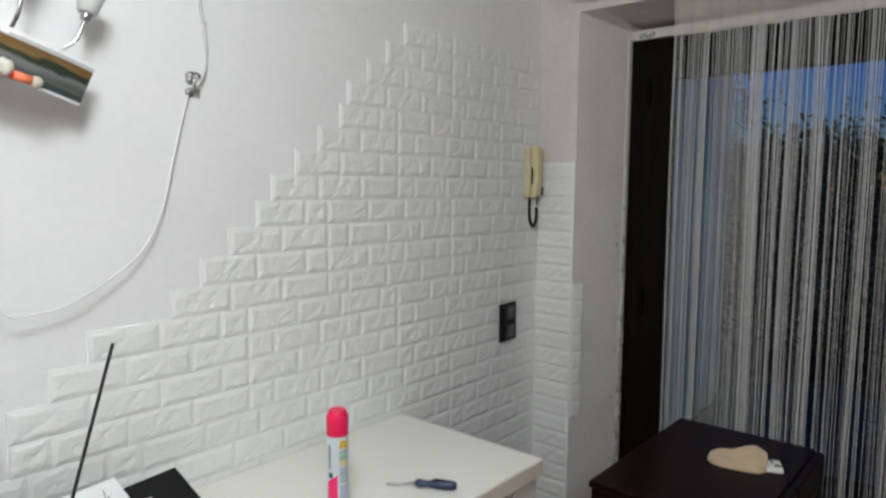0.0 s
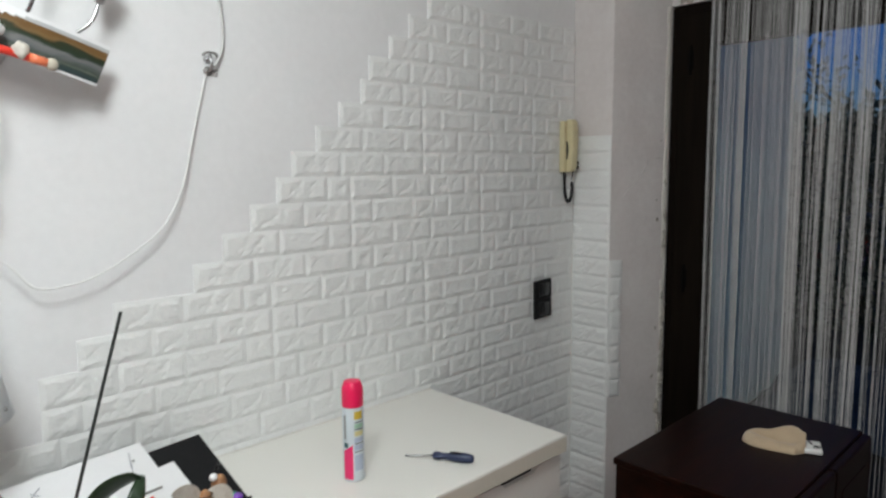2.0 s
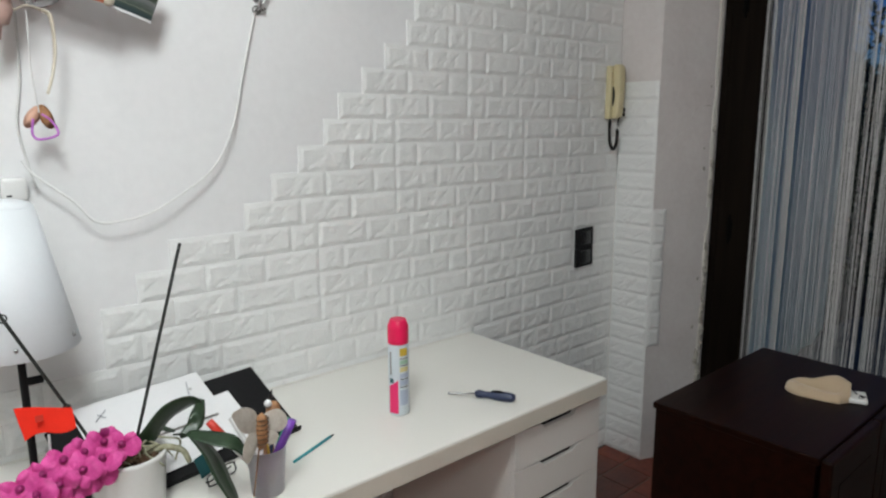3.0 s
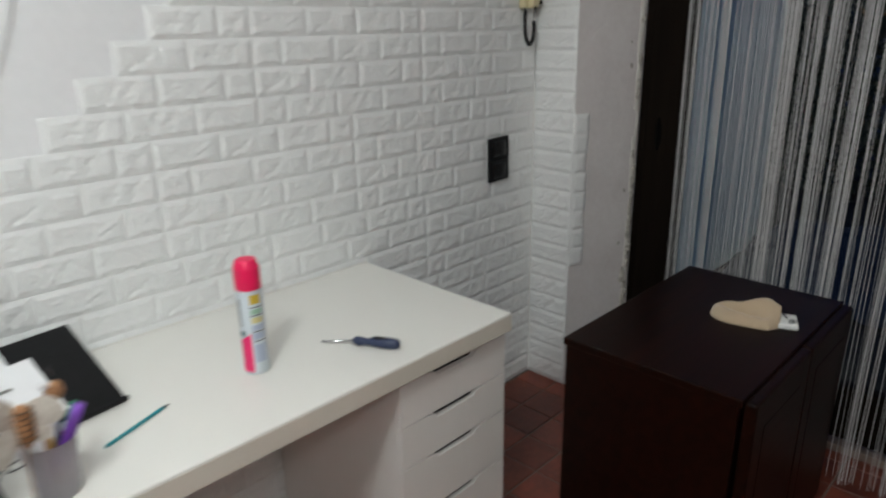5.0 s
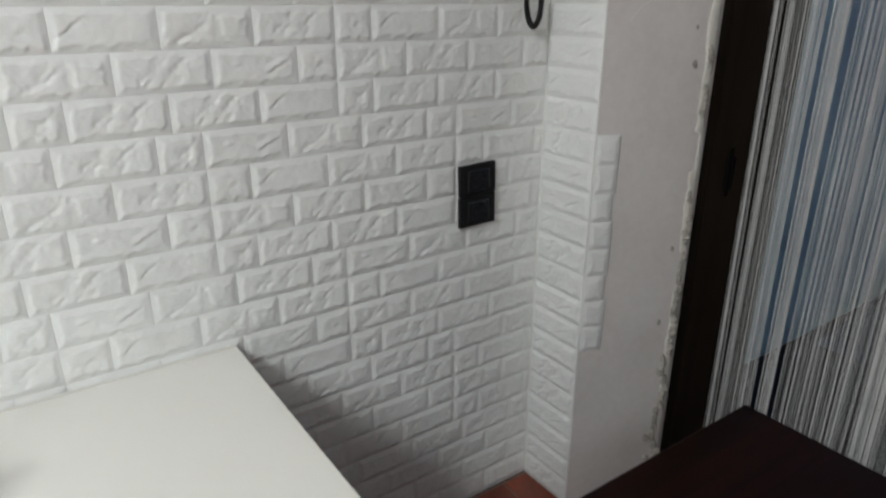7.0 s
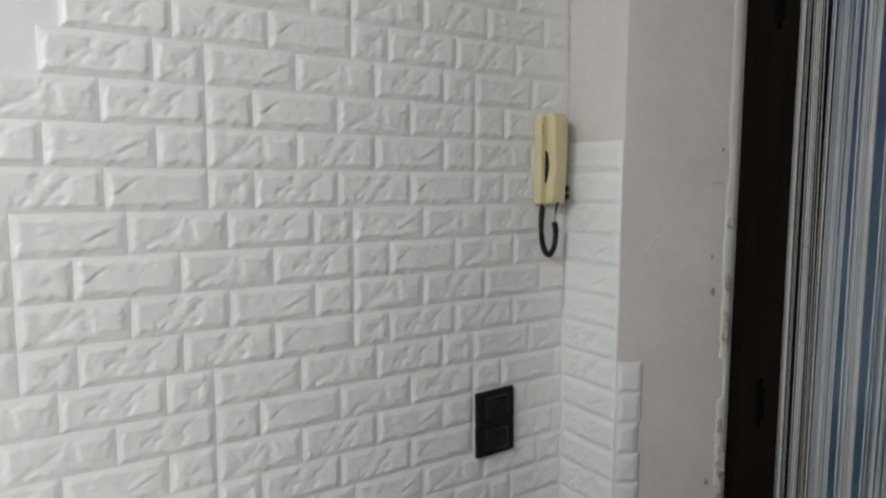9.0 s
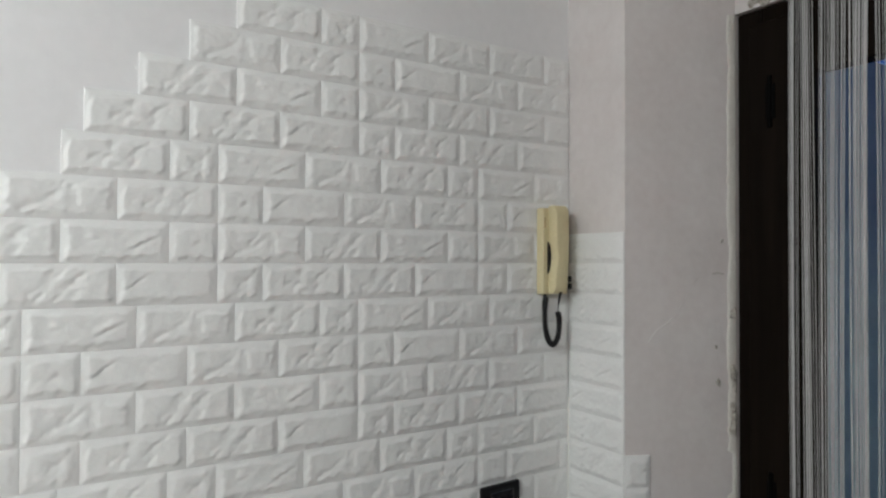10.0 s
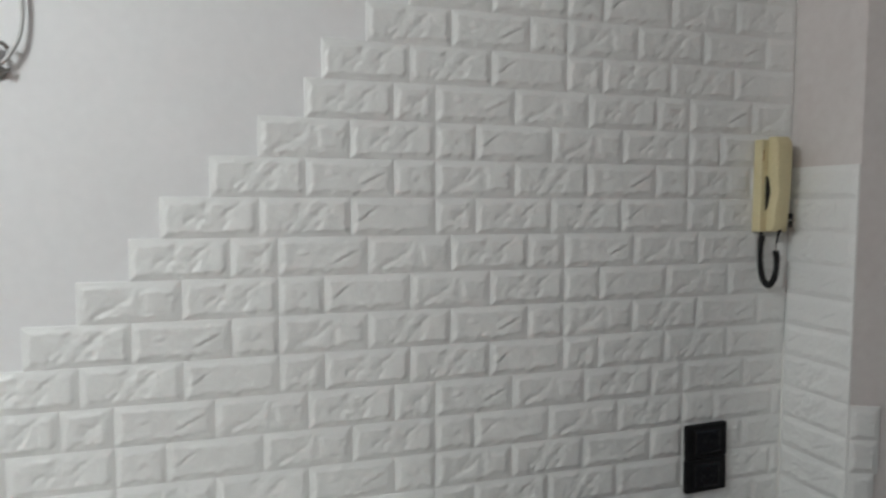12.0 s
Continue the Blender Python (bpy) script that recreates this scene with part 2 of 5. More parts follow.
pane = part("pane", box(XF + .018, XF + .024, SY1 + .1552, SY0 - .1552, 0.26, 2.01), M_GLASS, door, "clear glass pane")
pane.visible_shadow = False
for z in (1.05, 1.96):
    hb = tube([(XF - .010, SY0 - .055, z - .06), (XF - .010, SY0 - .055, z + .06)], .0055, 10)
    box(XF - .011, XF - .0075, SY0 - .068, SY0 - .045, z - .04, z + .04, .001, 1, hb)
    part("hinge", hb, M_HINGE, door, "black metal hinge")

# ---- outside ----
M_GROUND = material("dark_grass_ground", (0.03, 0.03, 0.025), 0.9, second=(0.015, 0.017, 0.013), scale=2, fine=30, bump=0.01, bump_scale=20)
ground = new("ground", bpy.data.meshes.new("ground"))
gb = bmesh.new()
bmesh.ops.create_grid(gb, x_segments=40, y_segments=40, size=300)
for v in gb.verts:
    v.co.x += 301.5
    v.co.z = -0.35
gb.to_mesh(ground.data)
gb.free()
ground.data.materials.append(M_GROUND)
tagged(ground, "dark garden ground at dusk", "ground", kind="structure")

# ---- more materials ----
M_GLOSSBLACK = material("glossy_black_plastic", (0.02, 0.02, 0.022), 0.16, spec=0.7, coat=0.6)
M_CABLEWHITE = material("painted_over_cable", (0.81, 0.81, 0.80), 0.6, vary=0.05, scale=20)
M_PENCILTEAL = material("teal_paint", (0.02, 0.25, 0.28), 0.4, vary=0.1, scale=40)
M_PURPLE = material("purple_plastic", (0.22, 0.07, 0.50), 0.35, vary=0.1, scale=40)
M_GREENPEN = material("green_plastic", (0.03, 0.30, 0.17), 0.35, vary=0.1, scale=40)
M_YELLOW = material("yellow_plastic", (0.65, 0.45, 0.05), 0.4, vary=0.1, scale=40)
M_RED = material("red_plastic", (0.75, 0.05, 0.03), 0.4, vary=0.15, scale=40)
M_ORANGE = material("fluorescent_orange_card", (1.0, 0.026, 0.006), 0.75, vary=0.06, scale=30)
M_TAN = material("tan_painted_wood", (0.50, 0.26, 0.12), 0.6, second=(0.25, 0.11, 0.05), scale=60, fine=200)
M_LEAF = material("orchid_leaf", (0.028, 0.060, 0.026), 0.32, second=(0.012, 0.028, 0.013), scale=18, fine=90, bump=0.0006, bump_scale=80)
M_PETAL = material("magenta_petal", (0.74, 0.085, 0.36), 0.6, second=(0.52, 0.035, 0.22), scale=45, fine=200)
M_PETALWHITE = material("dry_white_wing", (0.72, 0.69, 0.62), 0.7, second=(0.55, 0.50, 0.43), scale=50, fine=200)
M_LIP = material("dark_magenta_lip", (0.28, 0.01, 0.12), 0.5, vary=0.2, scale=80)
M_BARK = material("bark_chips", (0.16, 0.09, 0.045), 0.9, second=(0.06, 0.035, 0.02), scale=60, fine=200, bump=0.002, bump_scale=200)
M_ROOT = material("pale_air_root", (0.38, 0.38, 0.27), 0.7, second=(0.22, 0.2, 0.12), scale=60)
M_STAKE = material("dark_green_stake", (0.018, 0.022, 0.02), 0.45, vary=0.2, scale=60)
M_TERRAPOT = material("orange_pot", (0.60, 0.16, 0.06), 0.6, vary=0.1, scale=20)
M_LACE = material("cream_ribbon", (0.60, 0.54, 0.44), 0.85, vary=0.12, scale=80, bump=0.001, bump_scale=300)
M_VIOLET = material("violet_plastic", (0.52, 0.16, 0.60), 0.4, vary=0.1, scale=60)
M_FROST = material("frosted_glass", (0.86, 0.87, 0.87), 0.55, transmission=0.35, vary=0.02)
M_CUP = material("frosted_lilac_plastic", (0.88, 0.84, 0.89), 0.30, transmission=0.85, vary=0.04)
M_TEALCARD = material("teal_card", (0.01, 0.09, 0.10), 0.6, vary=0.1)
M_ROD = material("dark_grey_rod", (0.10, 0.11, 0.12), 0.35, metal=0.8, vary=0.2, scale=30)
M_TARP = material("blue_tarpaulin", (0.018, 0.034, 0.06), 0.6, vary=0.5, scale=3, fine=20, bump=0.01, bump_scale=8)
M_TREEBARK = material("tree_bark", (0.05, 0.04, 0.03), 0.95, vary=0.3, scale=8, bump=0.01, bump_scale=20)
M_TREELEAF = material("dusk_leaves", (0.035, 0.06, 0.03), 0.7, second=(0.02, 0.035, 0.02), scale=3, fine=20)
M_HOUSE = material("pale_render", (0.62, 0.86, 0.80), 0.9, vary=0.2, scale=2)


def sheer(name, color, cover):
    m = bpy.data.materials.new(name)
    m.use_nodes = True
    N, L = m.node_tree.nodes, m.node_tree.links
    out = N["Material Output"]
    p = N["Principled BSDF"]
    p.inputs["Base Color"].default_value = (*color, 1)
    p.inputs["Roughness"].default_value = 0.9
    tl = N.new("ShaderNodeBsdfTranslucent")
    tl.inputs["Color"].default_value = (*color, 1)
    tr = N.new("ShaderNodeBsdfTransparent")
    a, b = N.new("ShaderNodeMixShader"), N.new("ShaderNodeMixShader")
    w = N.new("ShaderNodeTexNoise")
    w.inputs["Scale"].default_value = 900
    mr = N.new("ShaderNodeMapRange")
    mr.inputs[3].default_value, mr.inputs[4].default_value = cover - .12, cover + .12
    L.new(w.outputs["Fac"], mr.inputs[0])
    a.inputs[0].default_value = 0.3
    L.new(p.outputs[0], a.inputs[1])
    L.new(tl.outputs[0], a.inputs[2])
    L.new(mr.outputs[0], b.inputs[0])
    L.new(tr.outputs[0], b.inputs[1])
    L.new(a.outputs[0], b.inputs[2])
    L.new(b.outputs[0], out.inputs[0])
    return m


M_SHEER = sheer("sheer_header", (0.80, 0.74, 0.68), 0.47)


def photo_material():
    m = material("faded_photo_print", (0.1, 0.1, 0.1), 0.35)
    N, L = m.node_tree.nodes, m.node_tree.links
    co = N.new("ShaderNodeTexCoord")
    sep = N.new("ShaderNodeSeparateXYZ")
    L.new(co.outputs["UV"], sep.inputs[0])
    stretch = N.new("ShaderNodeMapping")
    stretch.inputs["Scale"].default_value = (3.2, 2.2, 1)
    L.new(co.outputs["UV"], stretch.inputs["Vector"])
    n = N.new("ShaderNodeTexNoise")
    n.inputs["Scale"].default_value = 1.6
    n.inputs["Detail"].default_value = 4
    n.inputs["Distortion"].default_value = 0.3
    L.new(stretch.outputs["Vector"], n.inputs["Vector"])
    bend = N.new("ShaderNodeMath")
    bend.operation = "MULTIPLY_ADD"
    bend.inputs[1].default_value = 0.42
    L.new(n.outputs["Fac"], bend.inputs[0])
    L.new(sep.outputs["Y"], bend.inputs[2])
    r = N.new("ShaderNodeValToRGB")
    els = r.color_ramp.elements
    els[0].position, els[0].color = .22, (0.030, 0.050, 0.055, 1)
    els[1].position, els[1].color = 1.0, (0.16, 0.085, 0.028, 1)
    for pos, c in ((.38, (0.035, 0.058, 0.050)), (.42, (0.15, 0.16, 0.13)), (.45, (0.05, 0.07, 0.055)), (.56, (0.13, 0.135, 0.14)), (.66, (0.17, 0.17, 0.17)),
                   (.74, (0.020, 0.038, 0.022)), (.86, (0.028, 0.034, 0.014)), (.93, (0.19, 0.115, 0.045))):
        els.new(pos).color = (*c, 1)
    L.new(bend.outputs[0], r.inputs["Fac"])
    edge = N.new("ShaderNodeMath")
    edge.operation = "GREATER_THAN"
    edge.inputs[1].default_value = .90
    L.new(sep.outputs["Y"], edge.inputs[0])
    mx = N.new("ShaderNodeMix")
    mx.data_type = "RGBA"
    mx.inputs[7].default_value = (0.45, 0.46, 0.47, 1)
    L.new(edge.outputs[0], mx.inputs["Factor"])
    L.new(r.outputs["Color"], mx.inputs[6])
    L.new(mx.outputs[2], N["Principled BSDF"].inputs["Base Color"])
    return m


M_PHOTO = photo_material()

# ---- desk and drawers ----
desk = thing("desk", "white laminated desk top with pale edge band", "desk", (-0.585, 0, 0))
part("desk_top", box(-2.2, 0, -0.6015, -.012, DESK_Z - .0515, DESK_Z, .004, 3), M_DESK, desk)
part("edge_band", box(-2.199, .0006, -0.6027, -.6016, DESK_Z - .0505, DESK_Z - .0065, .0004, 1), M_EDGE, desk, "pale cream edge band")
part("side_panel", box(-2.2, -2.16, -.58, -.02, 0, DESK_Z - .055, .001), M_DESK, desk)


def drawer_front(w, z0, z1, gx0, gx1):
    """A drawer front whose upper edge dips in a soft trough for the fingers."""
    bm = bmesh.new()
    xs = [0, gx0 - .03, gx0, gx0 + .012, gx1 - .012, gx1, gx1 + .03, w]
    dip = [0, 0, .004, .016, .016, .004, 0, 0]
    top = [z1 - d for d in dip]
    rows = []
    for y in (0, .014):
        rows.append(([bm.verts.new((x, y, z0)) for x in xs], [bm.verts.new((x, y, t)) for x, t in zip(xs, top)]))
    (fl, fh), (bl, bh) = rows
    for i in range(len(xs) - 1):
        bm.faces.new((fl[i], fl[i + 1], fh[i + 1], fh[i]))
        bm.faces.new((bl[i + 1], bl[i], bh[i], bh[i + 1]))
        bm.faces.new((fh[i], fh[i + 1], bh[i + 1], bh[i]))
        bm.faces.new((fl[i + 1], fl[i], bl[i], bl[i + 1]))
    bm.faces.new((fl[0], fh[0], bh[0], bl[0]))
    bm.faces.new((fl[-1], bl[-1], bh[-1], fh[-1]))
    return bm


def drawer_unit(x0):
    d = thing("drawer_unit", "white drawer unit with cut-out finger grips under the desk top", "drawers", (x0, -0.58, 0))
    w, top = 0.375, DESK_Z - .055
    for dims in ((0, .016, .015, .56), (w - .016, w, .015, .56), (.0162, w - .0162, .54, .56)):
        part("side_panel", box(*dims, .02, top), M_DRAWER, d)
    part("top_panel", box(.0162, w - .0162, .0145, .5398, top - .014, top), M_DRAWER, d)
    part("bottom_panel", box(.0162, w - .0162, .03, .5398, .02, .04), M_DRAWER, d)
    # Black sheet behind the fronts paints in the shade of the gaps.
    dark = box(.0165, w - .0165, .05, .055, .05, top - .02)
    part("inner_shadow_panel", dark, M_BLACKMATT, d, "black sheet standing in for shade in the drawer gaps")
    for z0, z1 in ((.564, .676), (.449, .5612), (.292, .446), (.160, .289), (.03, .157)):
        part("drawer", drawer_front(w, z0, z1, .11, .262), M_DRAWER, d)
    return d


drawer_unit(-0.960)
seal = structure('trim_desk_seal', box(-2.2, -.585, -.0118, -.009, DESK_Z - .004, DESK_Z + .0025), M_DESK, 'thin beige sealing line behind the desk')

# ---- dark cabinet ----
cab = thing("cabinet", "low dark-stained wooden cabinet before the string curtain", "cabinet", (-0.52, -0.72, 0))
part("top", box(0, .722, -.455, 0, CAB_Z - .02, CAB_Z, .003, 3), M_DARKWOOD, cab)
part("body", box(.006, .716, -.447, -.006, .05, CAB_Z - .0205, .003), M_DARKWOOD, cab)
part("plinth", box(.02, .70, -.43, -.02, 0, .0498), M_DARKWOOD, cab)
for x0, x1 in ((.006, .3595), (.3625, .716)):
    dr = part("door", box(x0, x1, -.484, -.4553, .055, CAB_Z - .004, .008, 3), M_DARKWOOD, cab)
    inner = box(x0 + .06, x1 - .06, -.4855, -.482, .12, CAB_Z - .08, .001, 1)
    part("panel", inner, M_DARKWOOD, dr)

# ---- peeling mitt on the cabinet ----
def mitt():
    e = thing("cloth_mitt", "beige terry cloth mitt lying flat on the dark cabinet", "mitt", (-0.124, -0.931, CAB_Z), -72)
    bm = bmesh.new()
    n, m = 44, 26
    L = .172
    grid = []

    def sides(u):
        """Half widths at a share u of the length: a round tip, a waist and the thumb's bulge near the cuff."""
        tip = math.sqrt(max(0, 1 - (1 - min(1, u / .28)) ** 2))
        left = tip * (.050 - .012 * math.exp(-((u - .42) / .14) ** 2) + .024 * math.exp(-((u - .76) / .16) ** 2))
        right = tip * (.044 + .018 * math.sin(min(1, u * 1.2) * math.pi / 2))
        fade = 1 - max(0, (u - .84) / .16) * .45
        return left * fade, right * fade
    for i in range(n + 1):
        u = i / n
        l, r = sides(u)
        row = []
        for j in range(m + 1):
            s = j / m * 2 - 1
            y = s * l if s > 0 else s * r
            ramp = min(1, u / .34)
            prof = math.sqrt(max(0, 1 - abs(s) ** 2.4)) * math.sqrt(ramp * (2 - ramp))
            lobe = .034 + .012 * s + .018 * math.exp(-((u - .74) / .22) ** 2 - ((s - .35) / .5) ** 2) + .004 * noise.noise(Vector((u * 5, s * 1.6, 2)))
            h = .003 + lobe * prof
            valley = s - .10 + (u - .40) * .95
            h -= .043 * prof * math.exp(-(valley / .34) ** 2) * math.sin(math.pi * min(1, u * 1.12)) ** 1.5 if u < .89 else 0
            h -= .004 * prof * math.exp(-((s + .45) / .15) ** 2) * math.exp(-((u - .75) / .12) ** 2)
            h += .0012 * noise.noise(Vector((u * 60, y * 300, 5)))
            row.append((bm.verts.new((u * L, y, max(.0015, h))), bm.verts.new((u * L, y, .0005))))
        grid.append(row)
    for i in range(n):
        for j in range(m):
            a, b, c, d = grid[i][j], grid[i + 1][j], grid[i + 1][j + 1], grid[i][j + 1]
            bm.faces.new((a[0], b[0], c[0], d[0]))
            bm.faces.new((a[1], d[1], c[1], b[1]))
        for j in (0, m):
            a, b = grid[i][j], grid[i + 1][j]
            bm.faces.new((a[0], a[1], b[1], b[0]))
    for j in range(m):
        for i in (0, n):
            a, b = grid[i][j], grid[i][j + 1]
            bm.faces.new((a[0], b[0], b[1], a[1]))
    part("body", bm, M_MITT, e, "", True)
    cuff = box(0, .048, -.041, .036, .001, .016, .005, 3)
    c = part("cuff", moved(cuff, pose(L - .006, .001, 0, 0, 0, 4)), M_TAG, e, "white cloth cuff", True)
    ink = bmesh.new()
    for a, b, r in ((.027, -.006, .007), (.033, .002, .006), (.027, .006, .005)):
        add(ink, moved(tube([(r * math.cos(k * .5), r * math.sin(k * .5), 0) for k in range(14)], .0012, 5), pose(L + a, b - .012, .0165)))
    add(ink, moved(box(0, .005, -.014, .014, 0, .0008), pose(L + .010, .016, .0163, 0, 0, 20)))
    part("print", ink, M_INK, c, "black printed mark")


mitt()

# ---- outlet and intercom ----
def outlet():
    e = thing("double_outlet", "black double socket plate with glossy sockets on the white brick panels", "outlet", (0.002, -.0105, 0.898))
    e.rotation_euler = (0, radians(-1.5), 0)
    for z0, x0 in ((0, 0), (.0815, .0012)):
        p = part("plate", box(x0, x0 + .113, -.012, 0, z0, z0 + .0805, .0035, 3), M_BLACKMATT, e)
        z = z0 + .040
        part("well", box(x0 + .019, x0 + .094, -.0128, -.0121, z - .030, z + .030, .0002, 1), M_BLACK, p, "dark recess round the socket")
        part("socket", box(x0 + .022, x0 + .091, -.0165, -.0129, z - .027, z + .027, .0028, 3), M_GLOSSBLACK, p, "glossy black raised socket insert")
        ring = tube([(x0 + .057 + .020 * math.cos(k * math.pi / 10), -.0166, z + .020 * math.sin(k * math.pi / 10)) for k in range(21)], .0012, 6)
        part("ring", ring, M_BLACKMATT, p)
        for hx in (-.0095, .0095):
            part("hole", moved(lathe([(.0026, 0), (.0026, .0006)], 10), pose(x0 + .057 + hx, -.0165, z, 90, 0, 0)), M_INK, p, "small dark socket hole")


outlet()


def intercom():
    e = thing("intercom_phone", "aged ivory intercom handset on the wall near the corner", "intercom", (0.172, -.011, 1.508))
    part("base", box(0, .082, -.026, 0, 0, .214, .004, 3), M_IVORY, e)
    b = bmesh.new()
    n = 18
    rings = []
    for i in range(n + 1):
        t = i / n
        z = .003 + .216 * t
        swell = .004 * math.sin(math.pi * t)
        out = .050 + .004 * t + swell - (.010 * ramp(.93, 1.0, t) + .008 * (1 - ramp(0, .06, t)))
        waist = .0070 * math.sin(math.pi * ramp(.24, .60, t)) if .24 < t < .60 else 0
        x0, x1 = .018 + waist * .8, .066 + .002 * t
        rings.append([b.verts.new(p) for p in ((x0, -.0262, z), (x0, -out + .010, z), (x0 + .003, -out + .003, z), (x0 + .012, -out, z), (x1 - .018, -out, z),
                                               (x1 - .006, -out + .004, z), (x1, -out + .014, z), (x1, -.0262, z))])
    for p, q in zip(rings, rings[1:]):
        for k in range(8):
            b.faces.new((p[k], p[(k + 1) % 8], q[(k + 1) % 8], q[k]))
    b.faces.new(rings[0][::-1])
    b.faces.new(rings[-1])
    hs = part("handset", b, M_IVORY, e, "ivory handset with a slanted flat side", True)
    hs.data.set_sharp_from_angle(angle=radians(32))
    # Solid black insert paints the shade between handset and base.
    gap = prism([(.0130, .052), (.0180, .060), (.0270, .072), (.0270, .112), (.0180, .124), (.0130, .130)], 0, .0035)
    part("gap", moved(gap, pose(0, -.0268, 0, 90, 0, 0)), M_BLACK, e, "black insert standing in for the shaded finger gap")
    part("grille", box(.004, .006, -.0272, -.0262, .165, .190), M_TAN, e, "worn speaker slot")
    for z in (.012, .030):
        part("button", box(.0685, .0735, -.050, -.039, z, z + .015, .001, 1), M_BLACK, e, "black button")
    pts = smooth_path([(.014, -.020, -.008), (.009, -.022, -.03), (.008, -.024, -.075), (.014, -.027, -.108), (.028, -.030, -.124), (.041, -.034, -.105), (.042, -.038, -.068), (.036, -.040, -.044)], 10)
    cord = bmesh.new()
    path = [Vector(p) for p in pts]
    turns = 58
    coil = []
    N = turns * 9
    for i in range(N + 1):
        f = i / N * (len(path) - 1)
        k = min(int(f), len(path) - 2)
        c = path[k].lerp(path[k + 1], f - k)
        d = (path[k + 1] - path[k]).normalized()
        a = d.cross(Vector((0, 1, 0))).normalized()
        bb = d.cross(a)
        w = i / 9 * 2 * math.pi
        coil.append(c + .0054 * (math.cos(w) * a + math.sin(w) * bb))
    cord = tube(coil, .0023, 5)
    add(cord, tube(path, .0040, 6))
    add(cord, tube([(.036, -.040, -.044), (.037, -.040, -.022), (.041, -.042, .006)], .0012, 6))
    add(cord, tube([(.037, -.040, -.026), (.040, -.041, -.006), (.043, -.042, .006)], .0016, 8, .0045))
    add(cord, tube([(.013, -.021, -.010), (.009, -.020, .002)], .003, 8, .0055))
    part("coiled_cord", cord, M_BLACK, e, "black coiled cord", True)


intercom()

# ---- things on the desk ----
def spray_can():
    e = thing("spray_can", "white aerosol can with a hot pink cap on the desk", "spray can", (-1.196, -.381, DESK_Z))
    e.scale = (1.02, 1.02, 1.03)
    r = .0265
    part("can", lathe([(.022, 0), (r - .001, .002), (r, .005), (r, .182), (r - .002, .188), (.0225, .193)], 40), M_CAN, e, "white printed can", True)
    part("cap", lathe([(r - .0005, .1885), (r + .0002, .191), (r + .0002, .231), (r + .0001, .2325), (r - .0058, .2490), (r - .0066, .2502), (r - .008, .2505)], 40), M_PINK, e, "hot pink plastic cap", True)

    def patch(a0, a1, z0, z1, mat, name, lab, slope=0.0, off=.0004):
        b = bmesh.new()
        n = 10
        lo, hi = [], []
        for i in range(n + 1):
            a = radians(a0 + (a1 - a0) * i / n)
            c, s = (r + off) * math.cos(a), (r + off) * math.sin(a)
            lo.append(b.verts.new((c, s, z0)))
            hi.append(b.verts.new((c, s, z1 + slope * i / n)))
        for i in range(n):
            b.faces.new((lo[i], lo[i + 1], hi[i + 1], hi[i]))
        part(name, b, mat, e, lab, True)
    patch(172, 230, .008, .078, M_PINKPRINT, "pink_panel", "pink printed panel", .018)
    patch(178, 204, .088, .10, M_TEALCARD, "small_print", "small grey print")
    patch(180, 192, .11, .17, M_DULLMETAL, "side_print", "grey column of print")
    patch(240, 288, .160, .180, M_YELLOW, "yellow_print", "yellow printed badge")
    for i, z in enumerate((.152, .134, .098, .077)):
        patch(240, 294, z, z + .0022, M_INK, "bar", "black printed bar", off=.0006)
    M_P1 = material("pale_green_print", (0.35, 0.55, 0.42), 0.35)
    M_P2 = material("pale_yellow_print", (0.65, 0.58, 0.28), 0.35)
    M_P3 = material("pale_blue_print", (0.42, 0.48, 0.60), 0.35)
    patch(240, 292, .138, .149, M_P1, "label_field", "pale green printed field")
    patch(240, 292, .118, .131, M_P2, "label_field", "pale yellow printed field")
    patch(240, 292, .082, .096, M_P3, "label_field", "pale blue printed field")
    patch(240, 292, .102, .114, M_P3, "label_field", "pale blue printed field")
    patch(240, 292, .030, .070, M_P3, "label_field", "grey-blue block of small print")


spray_can()


def screwdriver():
    a, b = Vector((-1.022, -.382)), Vector((-.921, -.543))
    d = b - a
    e = thing("screwdriver", "navy-handled screwdriver lying on the white desk", "screwdriver", (a.x, a.y, DESK_Z + .0135), math.degrees(math.atan2(d.y, d.x)))
    L = d.length
    part("shaft", tube([(0, 0, -.009), (.01, 0, -.0085), (L * .42, 0, 0)], .0027, 10), M_STEEL, e, "steel shaft", True)
    part("tip", tube([(-.003, 0, -.009), (.006, 0, -.0088)], .0016, 6, .0029), M_BLACK, e, "dark tip")
    prof = [(.006, 0), (.0095, .004), (.0115, .012), (.0085, .028), (.0095, .040), (.0128, .060), (.0135, .078), (.0125, .096), (.009, .105), (.003, .107)]
    h = lathe([(x, z * (L * .60 / .107)) for x, z in prof], 28)
    for v in h.verts:
        a6 = math.atan2(v.co.y, v.co.x)
        k = 1 - .05 * (0.5 + 0.5 * math.cos(6 * a6))
        v.co.x *= k
        v.co.y *= k
    hd = part("handle", moved(h, Matrix.Translation((L * .40, 0, 0)) @ pose(0, 0, 0, 0, 90, 0)), M_NAVY, e, "navy plastic handle", True)
    part("grip", moved(lathe([(.003, -.0005), (.009, 0), (.0085, .0012), (.002, .0018)], 20, False), Matrix.Translation((L * .74, -.002, .0128)) @ Matrix.Diagonal((2.0, .75, 1, 1))), M_BLACKMATT, hd, "black rubber inlay", True)


screwdriver()


